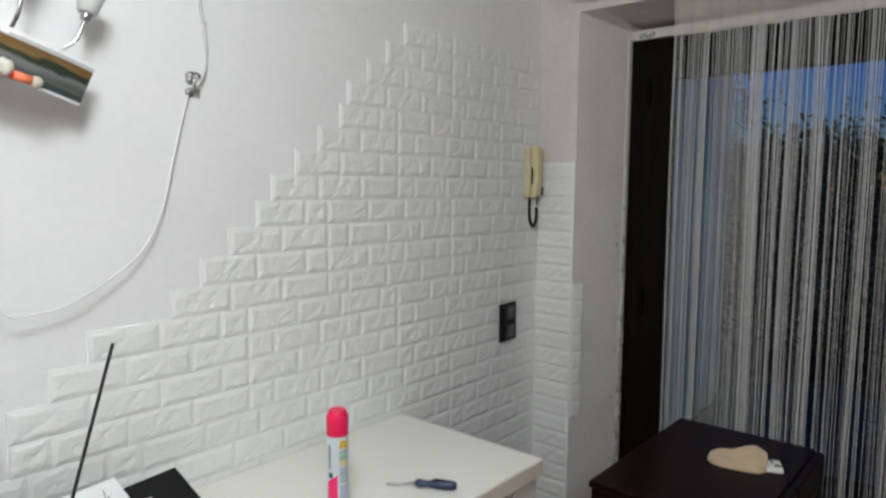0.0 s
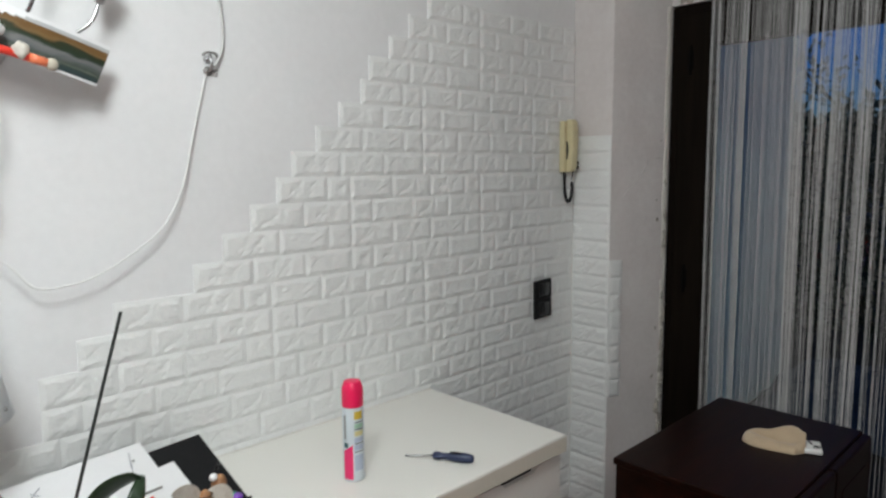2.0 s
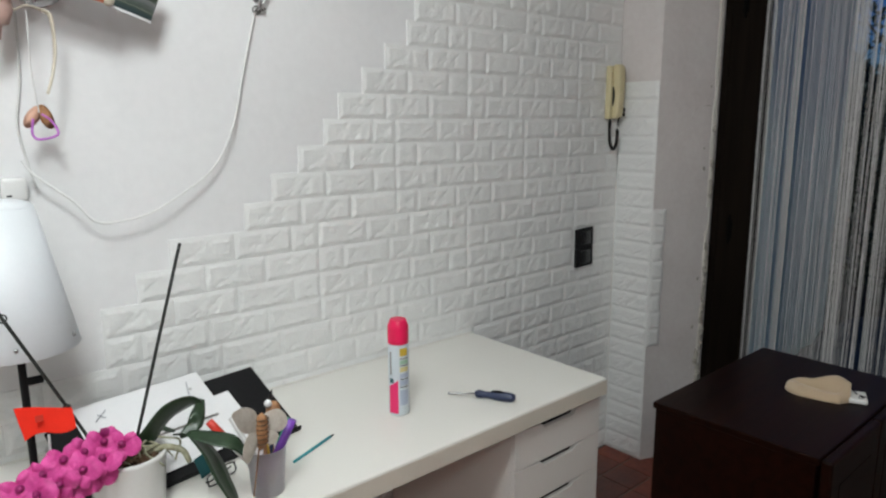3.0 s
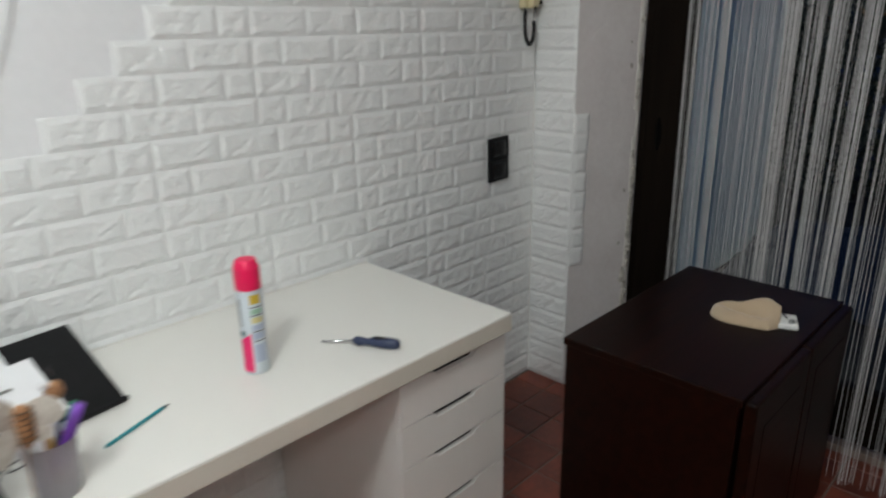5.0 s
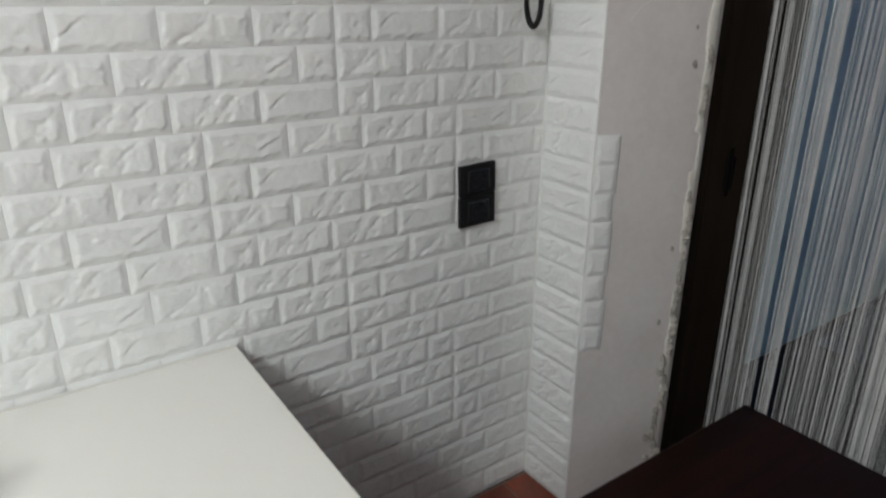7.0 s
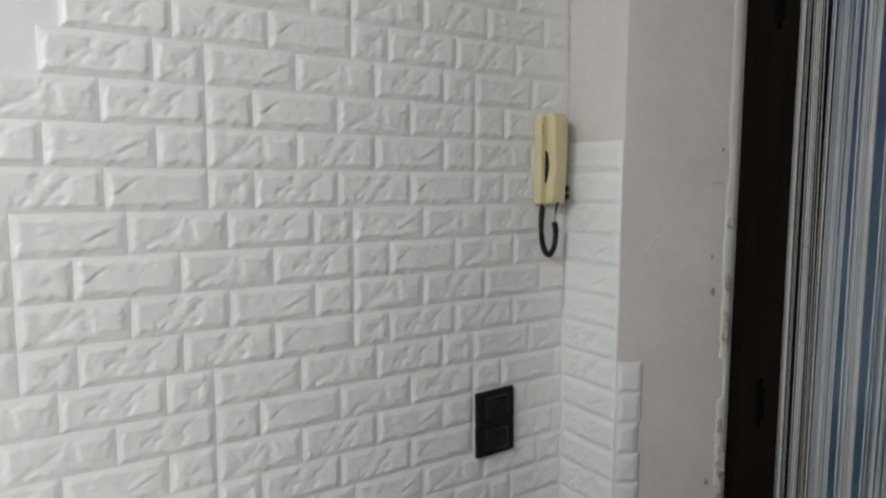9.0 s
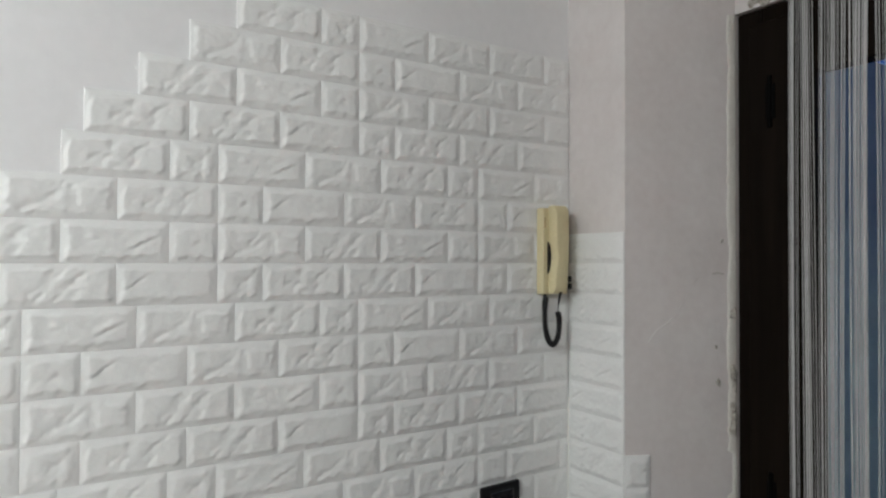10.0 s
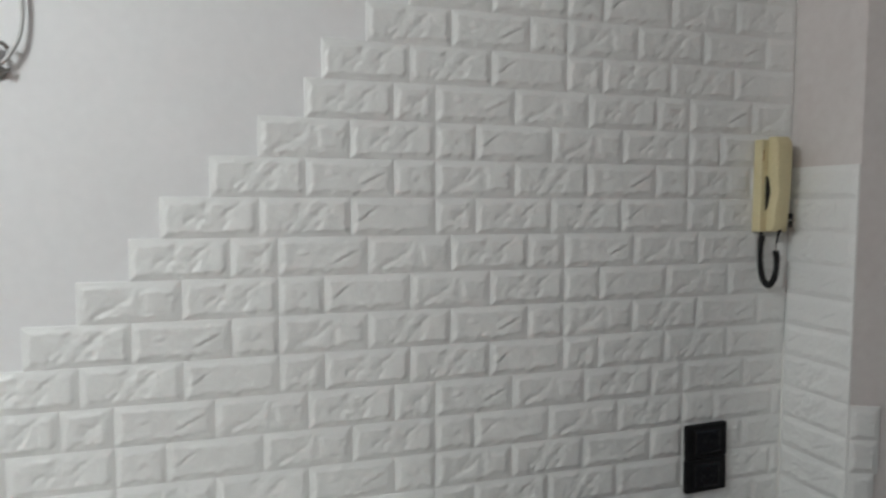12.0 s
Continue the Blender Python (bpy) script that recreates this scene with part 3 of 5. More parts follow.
def pencil(name, lab, a, b, mat, z=DESK_Z + .0038, r=.0036):
    e = thing(name, lab, name.replace("_", " "), (*a, z), math.degrees(math.atan2(b[1] - a[1], b[0] - a[0])))
    L = math.hypot(b[0] - a[0], b[1] - a[1])
    part("barrel", moved(lathe([(r, 0), (r, L - .014)], 6), pose(0, 0, 0, 0, 90, 0)), mat, e)
    part("point", moved(lathe([(r, 0), (.0008, .014)], 6), Matrix.Translation((L - .0139, 0, 0)) @ pose(0, 0, 0, 0, 90, 0)), M_BLACKMATT, e, "dark point")


pencil("pencil", "teal pencil lying on the white desk", (-1.537, -.438), (-1.398, -.381), M_PENCILTEAL)


def slant_board():
    e = thing("slanted_board", "black slanted document board leaning up towards the wall", "document board", (-1.449, -.297, DESK_Z), 0)
    tilt = math.degrees(math.atan2(.113, .195))
    m = pose(0, 0, .004, tilt, 0, 9)
    w, d = .50, .225
    part("board", moved(box(-w, 0, 0, d, 0, .006, .0015), m), M_BLACKMATT, e)
    part("ledge", moved(box(-w, .004, -.006, .0, -.002, .014, .002), m), M_BLACKMATT, e)
    part("rest", box(-w + .05, -.06, .170, .176, 0, .093, .001), M_BLACKMATT, e)
    return e, m


board, BM = slant_board()


def sheet(name, lab, x0, x1, y0, y1, h, turn, curl=0.004):
    e = thing(name, lab, "paper", (-1.449, -.297, DESK_Z))
    b = bmesh.new()
    n, k = 12, 6
    vs = [[b.verts.new((x0 + (x1 - x0) * i / n, y0 + (y1 - y0) * j / k, h + curl * noise.noise(Vector((i * .3 + x0 * 9, j * .4, h * 50))) ** 2)) for j in range(k + 1)] for i in range(n + 1)]
    for i in range(n):
        for j in range(k):
            b.faces.new((vs[i][j], vs[i + 1][j], vs[i + 1][j + 1], vs[i][j + 1]))
    moved(b, BM @ pose(x0, y0, 0, 0, 0, turn) @ pose(-x0, -y0, 0))
    part("sheet", b, M_PAPER, e)
    return e


s1 = sheet("paper_sheet", "white paper sheet lying on the slanted board", -.44, -.140, .055, .258, .0095, 0)
s2 = sheet("paper_sheet", "white paper sheet with pen marks on the slanted board", -.42, -.098, .018, .162, .0125, 1.5)
for a, b in (((-.405, .205), (-.375, .228)), ((-.395, .222), (-.382, .207)), ((-.20, .17), (-.18, .235))):
    part("pen_mark", moved(tube([(*a, .0135), (*b, .0135)], .0007, 4), BM), M_NAVY, s1, "blue pen mark")
rl = thing("ruler", "grey steel ruler lying across the papers", "ruler", (-1.449, -.297, DESK_Z))
part("strip", moved(box(-.415, -.16, .112, .118, .0145, .0158, .0003, 1), BM), M_DULLMETAL, rl)
pencil("marker", "grey marker lying on the papers", (-1.655, -.150), (-1.632, -.085), M_DULLMETAL, z=DESK_Z + .118, r=.0035)


def pen_cup():
    cx, cy = -1.633, -.505
    e = thing("pen_cup", "frosted lilac plastic cup full of pens on the desk", "pen cup", (cx, cy, DESK_Z))
    part("cup", lathe([(.031, 0), (.033, .003), (.036, .05), (.0365, .055), (.041, .102), (.0425, .104), (.0405, .103), (.035, .05), (.031, .006), (.0, .005)], 36, False), M_CUP, e, "", True)

    def pen(name, lab, mat, az, lean, length, r=.0045, flat=1.0, cap=None, rr=.02):
        p = thing(name, lab, "pen", (cx - rr * .5 * math.cos(az), cy - rr * .5 * math.sin(az), DESK_Z + .008))
        top = (lean * math.cos(az), lean * math.sin(az), length)
        part("barrel", tube([(0, 0, 0), tuple(c * .5 for c in top), top], r, 10, flat=flat), mat, p, "", True)
        if cap:
            part("cap", tube([tuple(c * .80 for c in top), tuple(c * 1.03 for c in top)], r * 1.25, 10, flat=flat), cap, p, "", True)
    pen("marker", "purple flat marker leaning in the cup", M_PURPLE, radians(-38), .072, .148, .0105, .8, rr=.03)
    pen("pen", "green pen leaning in the cup", M_GREENPEN, radians(-30), .058, .150, .0055)
    pen("pencil", "yellow pencil standing in the cup", M_YELLOW, radians(150), .012, .155, .004)
    pen("marker", "red marker with white cap in the cup", M_PAPER, radians(160), .112, .160, .0065, cap=M_RED)
    pen("marker", "pale grey marker standing in the cup", M_CABLE, radians(148), .075, .160, .0055)
    pen("brush", "wooden brush with a black tip in the cup", M_TAN, radians(50), .014, .150, .0045, cap=M_BLACK)
    pen("pen", "blue pen leaning in the cup", M_NAVY, radians(20), .040, .130, .004)
    fig = thing("toy_figure", "small orange and white toy animal on a stick", "toy", (cx + .022, cy + .012, DESK_Z + .158))
    part("body", moved(lathe([(.001, 0), (.013, .006), (.015, .018), (.009, .030), (.001, .034)], 16), pose(0, 0, 0, 15, 10, 0)), M_TAN, fig, "", True)
    part("head", moved(lathe([(.001, 0), (.007, .003), (.008, .009), (.001, .015)], 14), pose(-.006, -.004, .028, 60, 0, -40)), M_PAPER, fig, "white head", True)
    part("stick", tube([(0, 0, -.14), (0, 0, .004)], .0018, 6), M_TAN, fig)
    part("ear", tube([(0, 0, .04), (.004, 0, .056)], .0045, 8, .001), M_BLACK, fig, "black ear tip", True)


pen_cup()


def butterfly_clip():
    e = thing("butterfly_pick", "dry white butterfly pick with a striped brown body", "decoration", (-1.672, -.562, DESK_Z + .135), 14)
    part("body", moved(lathe([(.001, 0), (.006, .006), (.0115, .020), (.0130, .040), (.0118, .058), (.009, .072), (.001, .080)], 18), pose(0, -.004, -.006, 6, 0, 0)), M_TAN, e, "striped brown body", True)
    for i in range(6):
        z = .012 + i * .010
        part("stripe", tube([(.0125 * math.cos(q * .35), -.005 - z * .1 + .0125 * math.sin(q * .35), z) for q in range(19)], .0013, 5), M_BARK, e, "dark brown stripe")
    wings = ((-1, ((0, .050), (-.012, .074), (-.038, .092), (-.070, .096), (-.066, .080), (-.056, .062), (-.040, .046), (-.004, .030))),
             (-1, ((0, .036), (-.026, .042), (-.044, .030), (-.050, .008), (-.036, -.010), (-.022, -.002), (-.004, .012))),
             (1, ((0, .052), (.014, .062), (.032, .062), (.044, .048), (.046, .030), (.034, .020), (.018, .026), (.004, .036))),
             (1, ((0, .034), (.018, .028), (.030, .016), (.026, .002), (.014, .000), (.004, .012))))
    for s, edge in wings:
        bm = bmesh.new()
        ring = [bm.verts.new((p.x, -.004 - abs(p.x) * .35, p.y)) for p in smooth_path([(x * 1.15, z * 1.12, 0) for x, z in edge], 4)]
        c = bm.verts.new((s * .020, -.014, sum(z for _, z in edge) / len(edge)))
        for p, q in zip(ring, ring[1:] + ring[:1]):
            bm.faces.new((c, p, q))
        ob = part("wing", bm, M_PETALWHITE, e, "dry white wing")
        md = ob.modifiers.new("thick", "SOLIDIFY")
        md.thickness = .0006
    part("stick", tube([(0.01, .040, -.125), (0, 0, .002)], .0015, 6), M_TAN, e)


butterfly_clip()


def orchid():
    px, py = -1.872, -.405
    e = thing("orchid_pot", "white ceramic pot with an orchid on the desk", "potted orchid", (px, py, DESK_Z))
    part("pot", lathe([(.058, 0), (.061, .004), (.071, .118), (.0745, .126), (.0745, .133), (.0700, .134), (.0670, .118), (.055, .02), (.0, .018)], 48, False), M_CERAMIC, e, "smooth white ceramic pot", True)
    rg = random.Random(7)
    soil = bmesh.new()
    for _ in range(130):
        a, q = rg.uniform(0, 6.28), .060 * math.sqrt(rg.random())
        s = rg.uniform(.006, .016)
        add(soil, moved(box(-s, s, -s * .5, s * .5, -s * .3, s * .3), pose(q * math.cos(a), q * math.sin(a), .108 + rg.uniform(-.004, .012), rg.uniform(0, 60), rg.uniform(0, 60), rg.uniform(0, 360))))
    add(soil, moved(lathe([(.001, .1005), (.066, .1)], 24, False), pose(0, 0, 0)))
    tagged(part("bark", soil, M_BARK, e, "brown bark chips"), kind="stuff")
    for k in range(9):
        a = rg.uniform(-.6, 2.6)
        r0 = rg.uniform(.01, .04)
        pts = [(r0 * math.cos(a), r0 * math.sin(a), .11)]
        for i in range(4):
            pts.append((pts[-1][0] + rg.uniform(-.028, .03), pts[-1][1] + rg.uniform(-.03, .01), .11 + .035 * math.sin((i + 1) * .8) + rg.uniform(-.006, .010)))
        part("air_root", tube(smooth_path(pts, 5), .0028, 6, .0018), M_ROOT, e, "pale twisted air root", True)
    part("air_root", tube(smooth_path([(.03, -.01, .12), (.06, -.035, .135), (.088, -.05, .125), (.098, -.06, .10)], 6), .0075, 8, .005), M_ROOT, e, "thick pale air root", True)

    def leaf(pts, wide, fold=.35, twist=0):
        bm = bmesh.new()
        P = smooth_path(pts, 7)
        n = len(P)
        rows = []
        for i, p in enumerate(P):
            t = i / (n - 1)
            d = (P[min(i + 1, n - 1)] - P[max(i - 1, 0)]).normalized()
            s = d.cross(Vector((0, 0, 1)))
            if s.length < .2:
                s = Vector((.7, .7, 0))
            s.normalize()
            up = s.cross(d).normalized()
            s = s * math.cos(radians(twist)) + up * math.sin(radians(twist))
            up = s.cross(d).normalized()
            w = wide * math.sin(math.pi * (t * .9 + .06)) ** .65
            rows.append([bm.verts.new(p + s * w * k + up * abs(k) * w * fold) for k in (-1, -.5, 0, .5, 1)])
        for a, b in zip(rows, rows[1:]):
            for k in range(4):
                bm.faces.new((a[k], a[k + 1], b[k + 1], b[k]))
        ob = part("leaf", bm, M_LEAF, e, "dark green glossy leaf", True)
        md = ob.modifiers.new("thick", "SOLIDIFY")
        md.thickness = .0016
    leaf([(.035, .0, .135), (.046, -.010, .160), (.078, -.02, .196), (.112, -.035, .213), (.134, -.045, .210)], .026, .12, 50)
    leaf([(.136, -.045, .216), (.124, -.048, .186), (.112, -.055, .170), (.085, -.055, .155)], .015, .15, 40)
    leaf([(.075, -.045, .158), (.102, -.060, .152), (.122, -.095, .120), (.136, -.125, .065), (.152, -.147, .022), (.170, -.150, .012), (.195, -.140, .010)], .031, .15, 25)
    leaf([(.095, -.07, .165), (.130, -.105, .155), (.160, -.130, .145), (.178, -.140, .118)], .018, .2, -20)
    leaf([(.03, .02, .12), (.06, .03, .145), (.10, .02, .135)], .014)
    stake = thing("plant_stake", "thin dark plant stake rising from the orchid pot", "plant stake", (px, py, DESK_Z))
    part("stake", tube([(-.020, -.003, .02), (.130, -.008, .527)], .0032, 8), M_STAKE, stake)
    part("clip", moved(lathe([(.006, 0), (.007, .004), (.006, .008)], 10), pose(.018, -.005, .148)), M_STAKE, stake)
    stake2 = thing("plant_stake", "thin dark plant stake leaning over the flowers", "plant stake", (px, py, DESK_Z))
    part("stake", tube([(-.012, .005, .06), (-.091, .005, .252), (-.182, .005, .460)], .0032, 8), M_STAKE, stake2)
    part("clip", moved(tube([(.007 * math.cos(k * .6), .007 * math.sin(k * .6), 0) for k in range(12)], .0015, 5), pose(-.170, .004, .432, 70, 20, 0)), M_STAKE, stake2)
    part("clip", moved(lathe([(.006, 0), (.007, .004), (.006, .008)], 10), pose(-.090, .005, .245)), M_STAKE, stake2)
    fl = thing("orchid_spray", "arching stem of magenta orchid flowers beside the pot", "orchid flowers", (px, py, DESK_Z))
    stem = smooth_path([(-.01, -.01, .12), (-.04, -.035, .180), (-.09, -.040, .170), (-.15, -.045, .135), (-.20, -.055, .095), (-.22, -.06, .06)], 8)
    part("stem", tube(stem, .0022, 6), M_LEAF, fl, "green stem", True)

    def petal(bm, length, wide, az, m):
        n, k = 7, 5
        rows = []
        for i in range(n + 1):
            t = i / n
            w = wide * math.sin(math.pi * (t * .86 + .08)) ** .6
            rows.append([bm.verts.new(m @ Vector((math.cos(az) * t * length - math.sin(az) * w * (j / (k - 1) * 2 - 1), math.sin(az) * t * length + math.cos(az) * w * (j / (k - 1) * 2 - 1), .006 * math.sin(t * 2.4) - .004 * (j / (k - 1) * 2 - 1) ** 2 + .002 * math.sin(t * 9 + j)))) for j in range(k)])
        for a, b in zip(rows, rows[1:]):
            for j in range(k - 1):
                bm.faces.new((a[j], a[j + 1], b[j + 1], b[j]))
    spots = [(-.022, -.070, .178), (-.052, -.060, .192), (-.058, -.078, .158), (-.086, -.062, .184), (-.092, -.088, .150), (-.066, -.075, .118), (-.118, -.070, .178),
             (-.128, -.090, .138), (-.104, -.080, .112), (-.150, -.075, .165), (-.162, -.092, .128), (-.140, -.080, .100), (-.186, -.085, .150), (-.192, -.090, .110)]
    spots = [(x, y, .185 + (z - .185) * .68) for x, y, z in spots]
    for i, c in enumerate(spots):
        m = Matrix.Translation(c) @ look((0, 0, 0), (-.15 + rg.uniform(-.4, .4), -1, .35 + rg.uniform(-.3, .3))) @ pose(0, 0, 0, 180, 0, rg.uniform(-25, 25))
        s = rg.uniform(1.10, 1.35)
        bm = bmesh.new()
        petal(bm, .027 * s, .016 * s, 0, m @ pose(0, 0, .0025))
        petal(bm, .027 * s, .016 * s, math.pi, m @ pose(0, 0, .0025))
        for az in (math.pi / 2, math.pi * 1.27, math.pi * 1.73):
            petal(bm, .025 * s, .0085 * s, az, m @ pose(0, 0, .001))
        f = part("flower", bm, M_PETAL, fl, "magenta orchid flower", True)
        lip = moved(lathe([(.001, -.007), (.0055, -.003), (.0072, .003), (.003, .009)], 10), m @ pose(0, -.004, .006))
        part("lip", lip, M_LIP, f, "dark magenta lip", True)
    for c in ((-.040, -.05, .198), (-.052, -.045, .190), (-.190, -.08, .125), (-.200, -.085, .100)):
        part("bud", moved(lathe([(.001, 0), (.008, .006), (.009, .014), (.001, .024)], 12), pose(*c, 20, -30, 0)), M_LIP, fl, "closed bud", True)


orchid()


def small_sign():
    e = thing("card_sign", "fluorescent orange card on a clear stick beside the orchid", "card sign", (-1.998, -.45, DESK_Z))
    b = bmesh.new()
    n = 10
    lo, hi = [], []
    for i in range(n + 1):
        t = i / n
        y = .004 * math.sin(t * 5)
        lo.append(b.verts.new((-.040 + .078 * t, y, .227 + .005 * math.sin(t * 6) + .003 * t)))
        hi.append(b.verts.new((-.050 + .085 * t, y + .003, .288 - .022 * t)))
    for i in range(n):
        b.faces.new((lo[i], lo[i + 1], hi[i + 1], hi[i]))
    c = part("card", b, M_ORANGE, e, "fluorescent orange card")
    md = c.modifiers.new("thick", "SOLIDIFY")
    md.thickness = .0008
    part("print", box(-.022, -.010, -.004, -.0035, .256, .268), M_RED, c, "small dark print")
    part("stick", tube([(-.01, .004, 0.001), (-.004, .004, .226)], .0022, 6), M_FROST, e)


small_sign()


def bottom_pot():
    e = thing("small_pot", "small orange plant pot at the end of the desk", "plant pot", (-2.075, -.455, DESK_Z))
    part("pot", lathe([(.030, 0), (.036, .05), (.041, .052), (.041, .062), (.037, .061), (.030, .01), (0, .009)], 28, False), M_TERRAPOT, e, "", True)


bottom_pot()

g = thing("spectacles", "folded spectacles with dark rims lying on the desk", "spectacles", (-1.690, -.405, DESK_Z + .002), 25)
for s in (-1, 1):
    part("rim", tube([(s * .024 + .019 * math.cos(k * math.pi / 9), .004 * math.cos(k), .015 + .014 * math.sin(k * math.pi / 9)) for k in range(19)], .0016, 6), M_BLACK, g, "dark rim")
part("temple", tube([(-.045, .0, .02), (-.03, .012, .006), (.05, .02, .004)], .0017, 6), M_BLACK, g, "dark temple")
tc = thing("card", "teal card leaning behind the pens", "card", (-1.705, -.36, DESK_Z + .001), 30)
part("sheet", moved(box(-.016, .016, -.0006, .0006, 0, .045), pose(0, 0, 0, -25, 0, 0)), M_TEALCARD, tc)


def table_lamp():
    lx, ly = -1.998, -.20
    e = thing("table_lamp", "table lamp with a white conical shade on the desk", "table lamp", (lx, ly, DESK_Z))
    sh = part("shade", lathe([(.108, .318), (.110, .320), (.054, .598), (.052, .598), (.107, .322)], 48, False), M_SHADE, e, "plain white conical shade", True)
    for a in (-100, -35, 20):
        c, s = math.cos(radians(a)), math.sin(radians(a))
        part("rivet", moved(lathe([(.0045, 0), (.004, .003), (.001, .004)], 12), Matrix.Translation((.1055 * c, .1055 * s, .343)) @ Matrix.Rotation(radians(a), 4, "Z") @ pose(0, 0, 0, 0, 78, 0)), M_STEEL, sh, "small steel rivet", True)
    part("stand", tube([(0, 0, .01), (0, 0, .45)], .0075, 12), M_BLACKMATT, e, "dark metal stand", True)
    part("base", lathe([(.07, 0), (.072, .003), (.068, .010), (.012, .016)], 36), M_DULLMETAL, e, "round metal base", True)
    part("knob", moved(tube([(0, 0, 0), (.030, 0, 0)], .0085, 10), pose(.004, 0, .245)), M_BLACKMATT, e, "metal clamping knob", True)
    part("holder", lathe([(.022, .40), (.024, .46), (.018, .50)], 24), M_BLACKMATT, e, "dark bulb holder", True)
    part("cap", lathe([(.0535, .5985), (.048, .606), (.03, .612), (.002, .614)], 32, False), M_SHADE, e, "white top cap", True)


table_lamp()

# ---- wall: cable, hook, lamp with glass shades, photograph ----
cable = thing("wall_cable", "thin off-white cable hanging in a loop on the wall", "cable", (0, 0, 0))
run = smooth_path([(-1.330, -.012, ZTOP), (-1.322, -.012, 2.30), (-1.326, -.012, 2.10), (-1.328, -.013, 2.024), (-1.315, -.013, 1.930), (-1.318, -.015, 1.855), (-1.338, -.018, 1.812), (-1.352, -.014, 1.800)], 8)
part("upper_run", tube(run, .0036, 8), M_CABLE, cable, "", True)
run = smooth_path([(-1.363, -0.01, 1.789), (-1.39, -0.014, 1.699), (-1.418, -0.018, 1.599), (-1.449, -0.024, 1.491), (-1.504, -0.034, 1.398), (-1.582, -0.044, 1.34), (-1.678, -0.05, 1.29), (-1.747, -0.052, 1.276), (-1.801, -0.052, 1.28), (-1.844, -0.052, 1.331), (-1.912, -0.05, 1.392), (-1.931, -0.048, 1.423)], 8)
part("lower_run", tube(run, .0028, 6), M_CABLEWHITE, cable, "", True)
part("side_run", tube(smooth_path([(-1.905, -.008, 1.74), (-1.91, -.008, 1.60), (-1.925, -.008, 1.50), (-1.915, -.008, 1.42), (-1.905, -.02, 1.36)], 8), .0028, 6), M_CABLE, cable, "", True)
tie = part("tie", moved(lathe([(.0055, 0), (.007, .002), (.0055, .005)], 12), pose(-1.3175, -.0135, 1.967)), M_CABLE, cable, "cable clip")
hook = thing("wall_hook", "small steel wall hook holding the cable", "wall hook", (-1.356, -.001, 1.790))
part("plate", moved(lathe([(.012, 0), (.012, .004), (.008, .007)], 20), pose(0, 0, 0, 90, 0, 0)), M_DULLMETAL, hook, "", True)
part("plate", moved(lathe([(.0105, 0), (.0105, .004), (.006, .012)], 20), pose(0.0, 0, .030, 90, 0, 0)), M_STEEL, hook, "", True)
part("arm", tube(smooth_path([(0, -.004, .0), (.0, -.022, .006), (0, -.026, .026), (.0, -.018, .040)], 5), .004, 8), M_STEEL, hook, "", True)
part("arm", tube(smooth_path([(-.020, -.018, .036), (-.012, -.022, .044), (.012, -.022, .044), (.020, -.018, .036)], 5), .0032, 8), M_DULLMETAL, hook, "", True)
part("arm", tube(smooth_path([(-.016, -.014, -.008), (-.004, -.018, .004), (.010, -.018, -.002), (.02, -.012, .004)], 5), .003, 8), M_DULLMETAL, hook, "", True)


def glass_lamp():
    e = thing("wall_lamp", "wall lamp with curved chrome arms and frosted glass shades", "wall lamp", (-1.86, 0, 1.80))
    part("base", moved(lathe([(.055, 0), (.055, .012), (.03, .022)], 32), pose(0, 0, 0, 90, 0, 0)), M_STEEL, e, "", True)
    for i, (tip, tilt) in enumerate((((.218, -.10, .100), 14), ((.094, -.13, .165), 3), ((-.14, -.12, .12), -14))):
        arm = part("arm", tube(smooth_path([(0, -.02, 0), (tip[0] * .45, -.05, .0), (tip[0] * .86, tip[1] * .95, tip[2] * .45), tip], 8), .0042, 10), M_STEEL, e, "flexible chrome arm", True)
        m = Matrix.Translation(tip) @ pose(0, 0, 0, 0, tilt, 0)
        part("socket", moved(lathe([(.007, -.002), (.011, 0), (.011, .016), (.009, .018)], 20), m), M_STEEL, arm, "chrome socket", True)
        part("glass", moved(lathe([(.014, .014), (.019, .0155), (.0315, .070), (.030, .070), (.0175, .019)], 32, False), m), M_FROST, arm, "frosted glass cup", True)
        part("bulb", moved(lathe([(.004, .018), (.009, .024), (.009, .032), (.003, .040)], 16), m), M_CERAMIC, arm, "small white bulb", True)


glass_lamp()


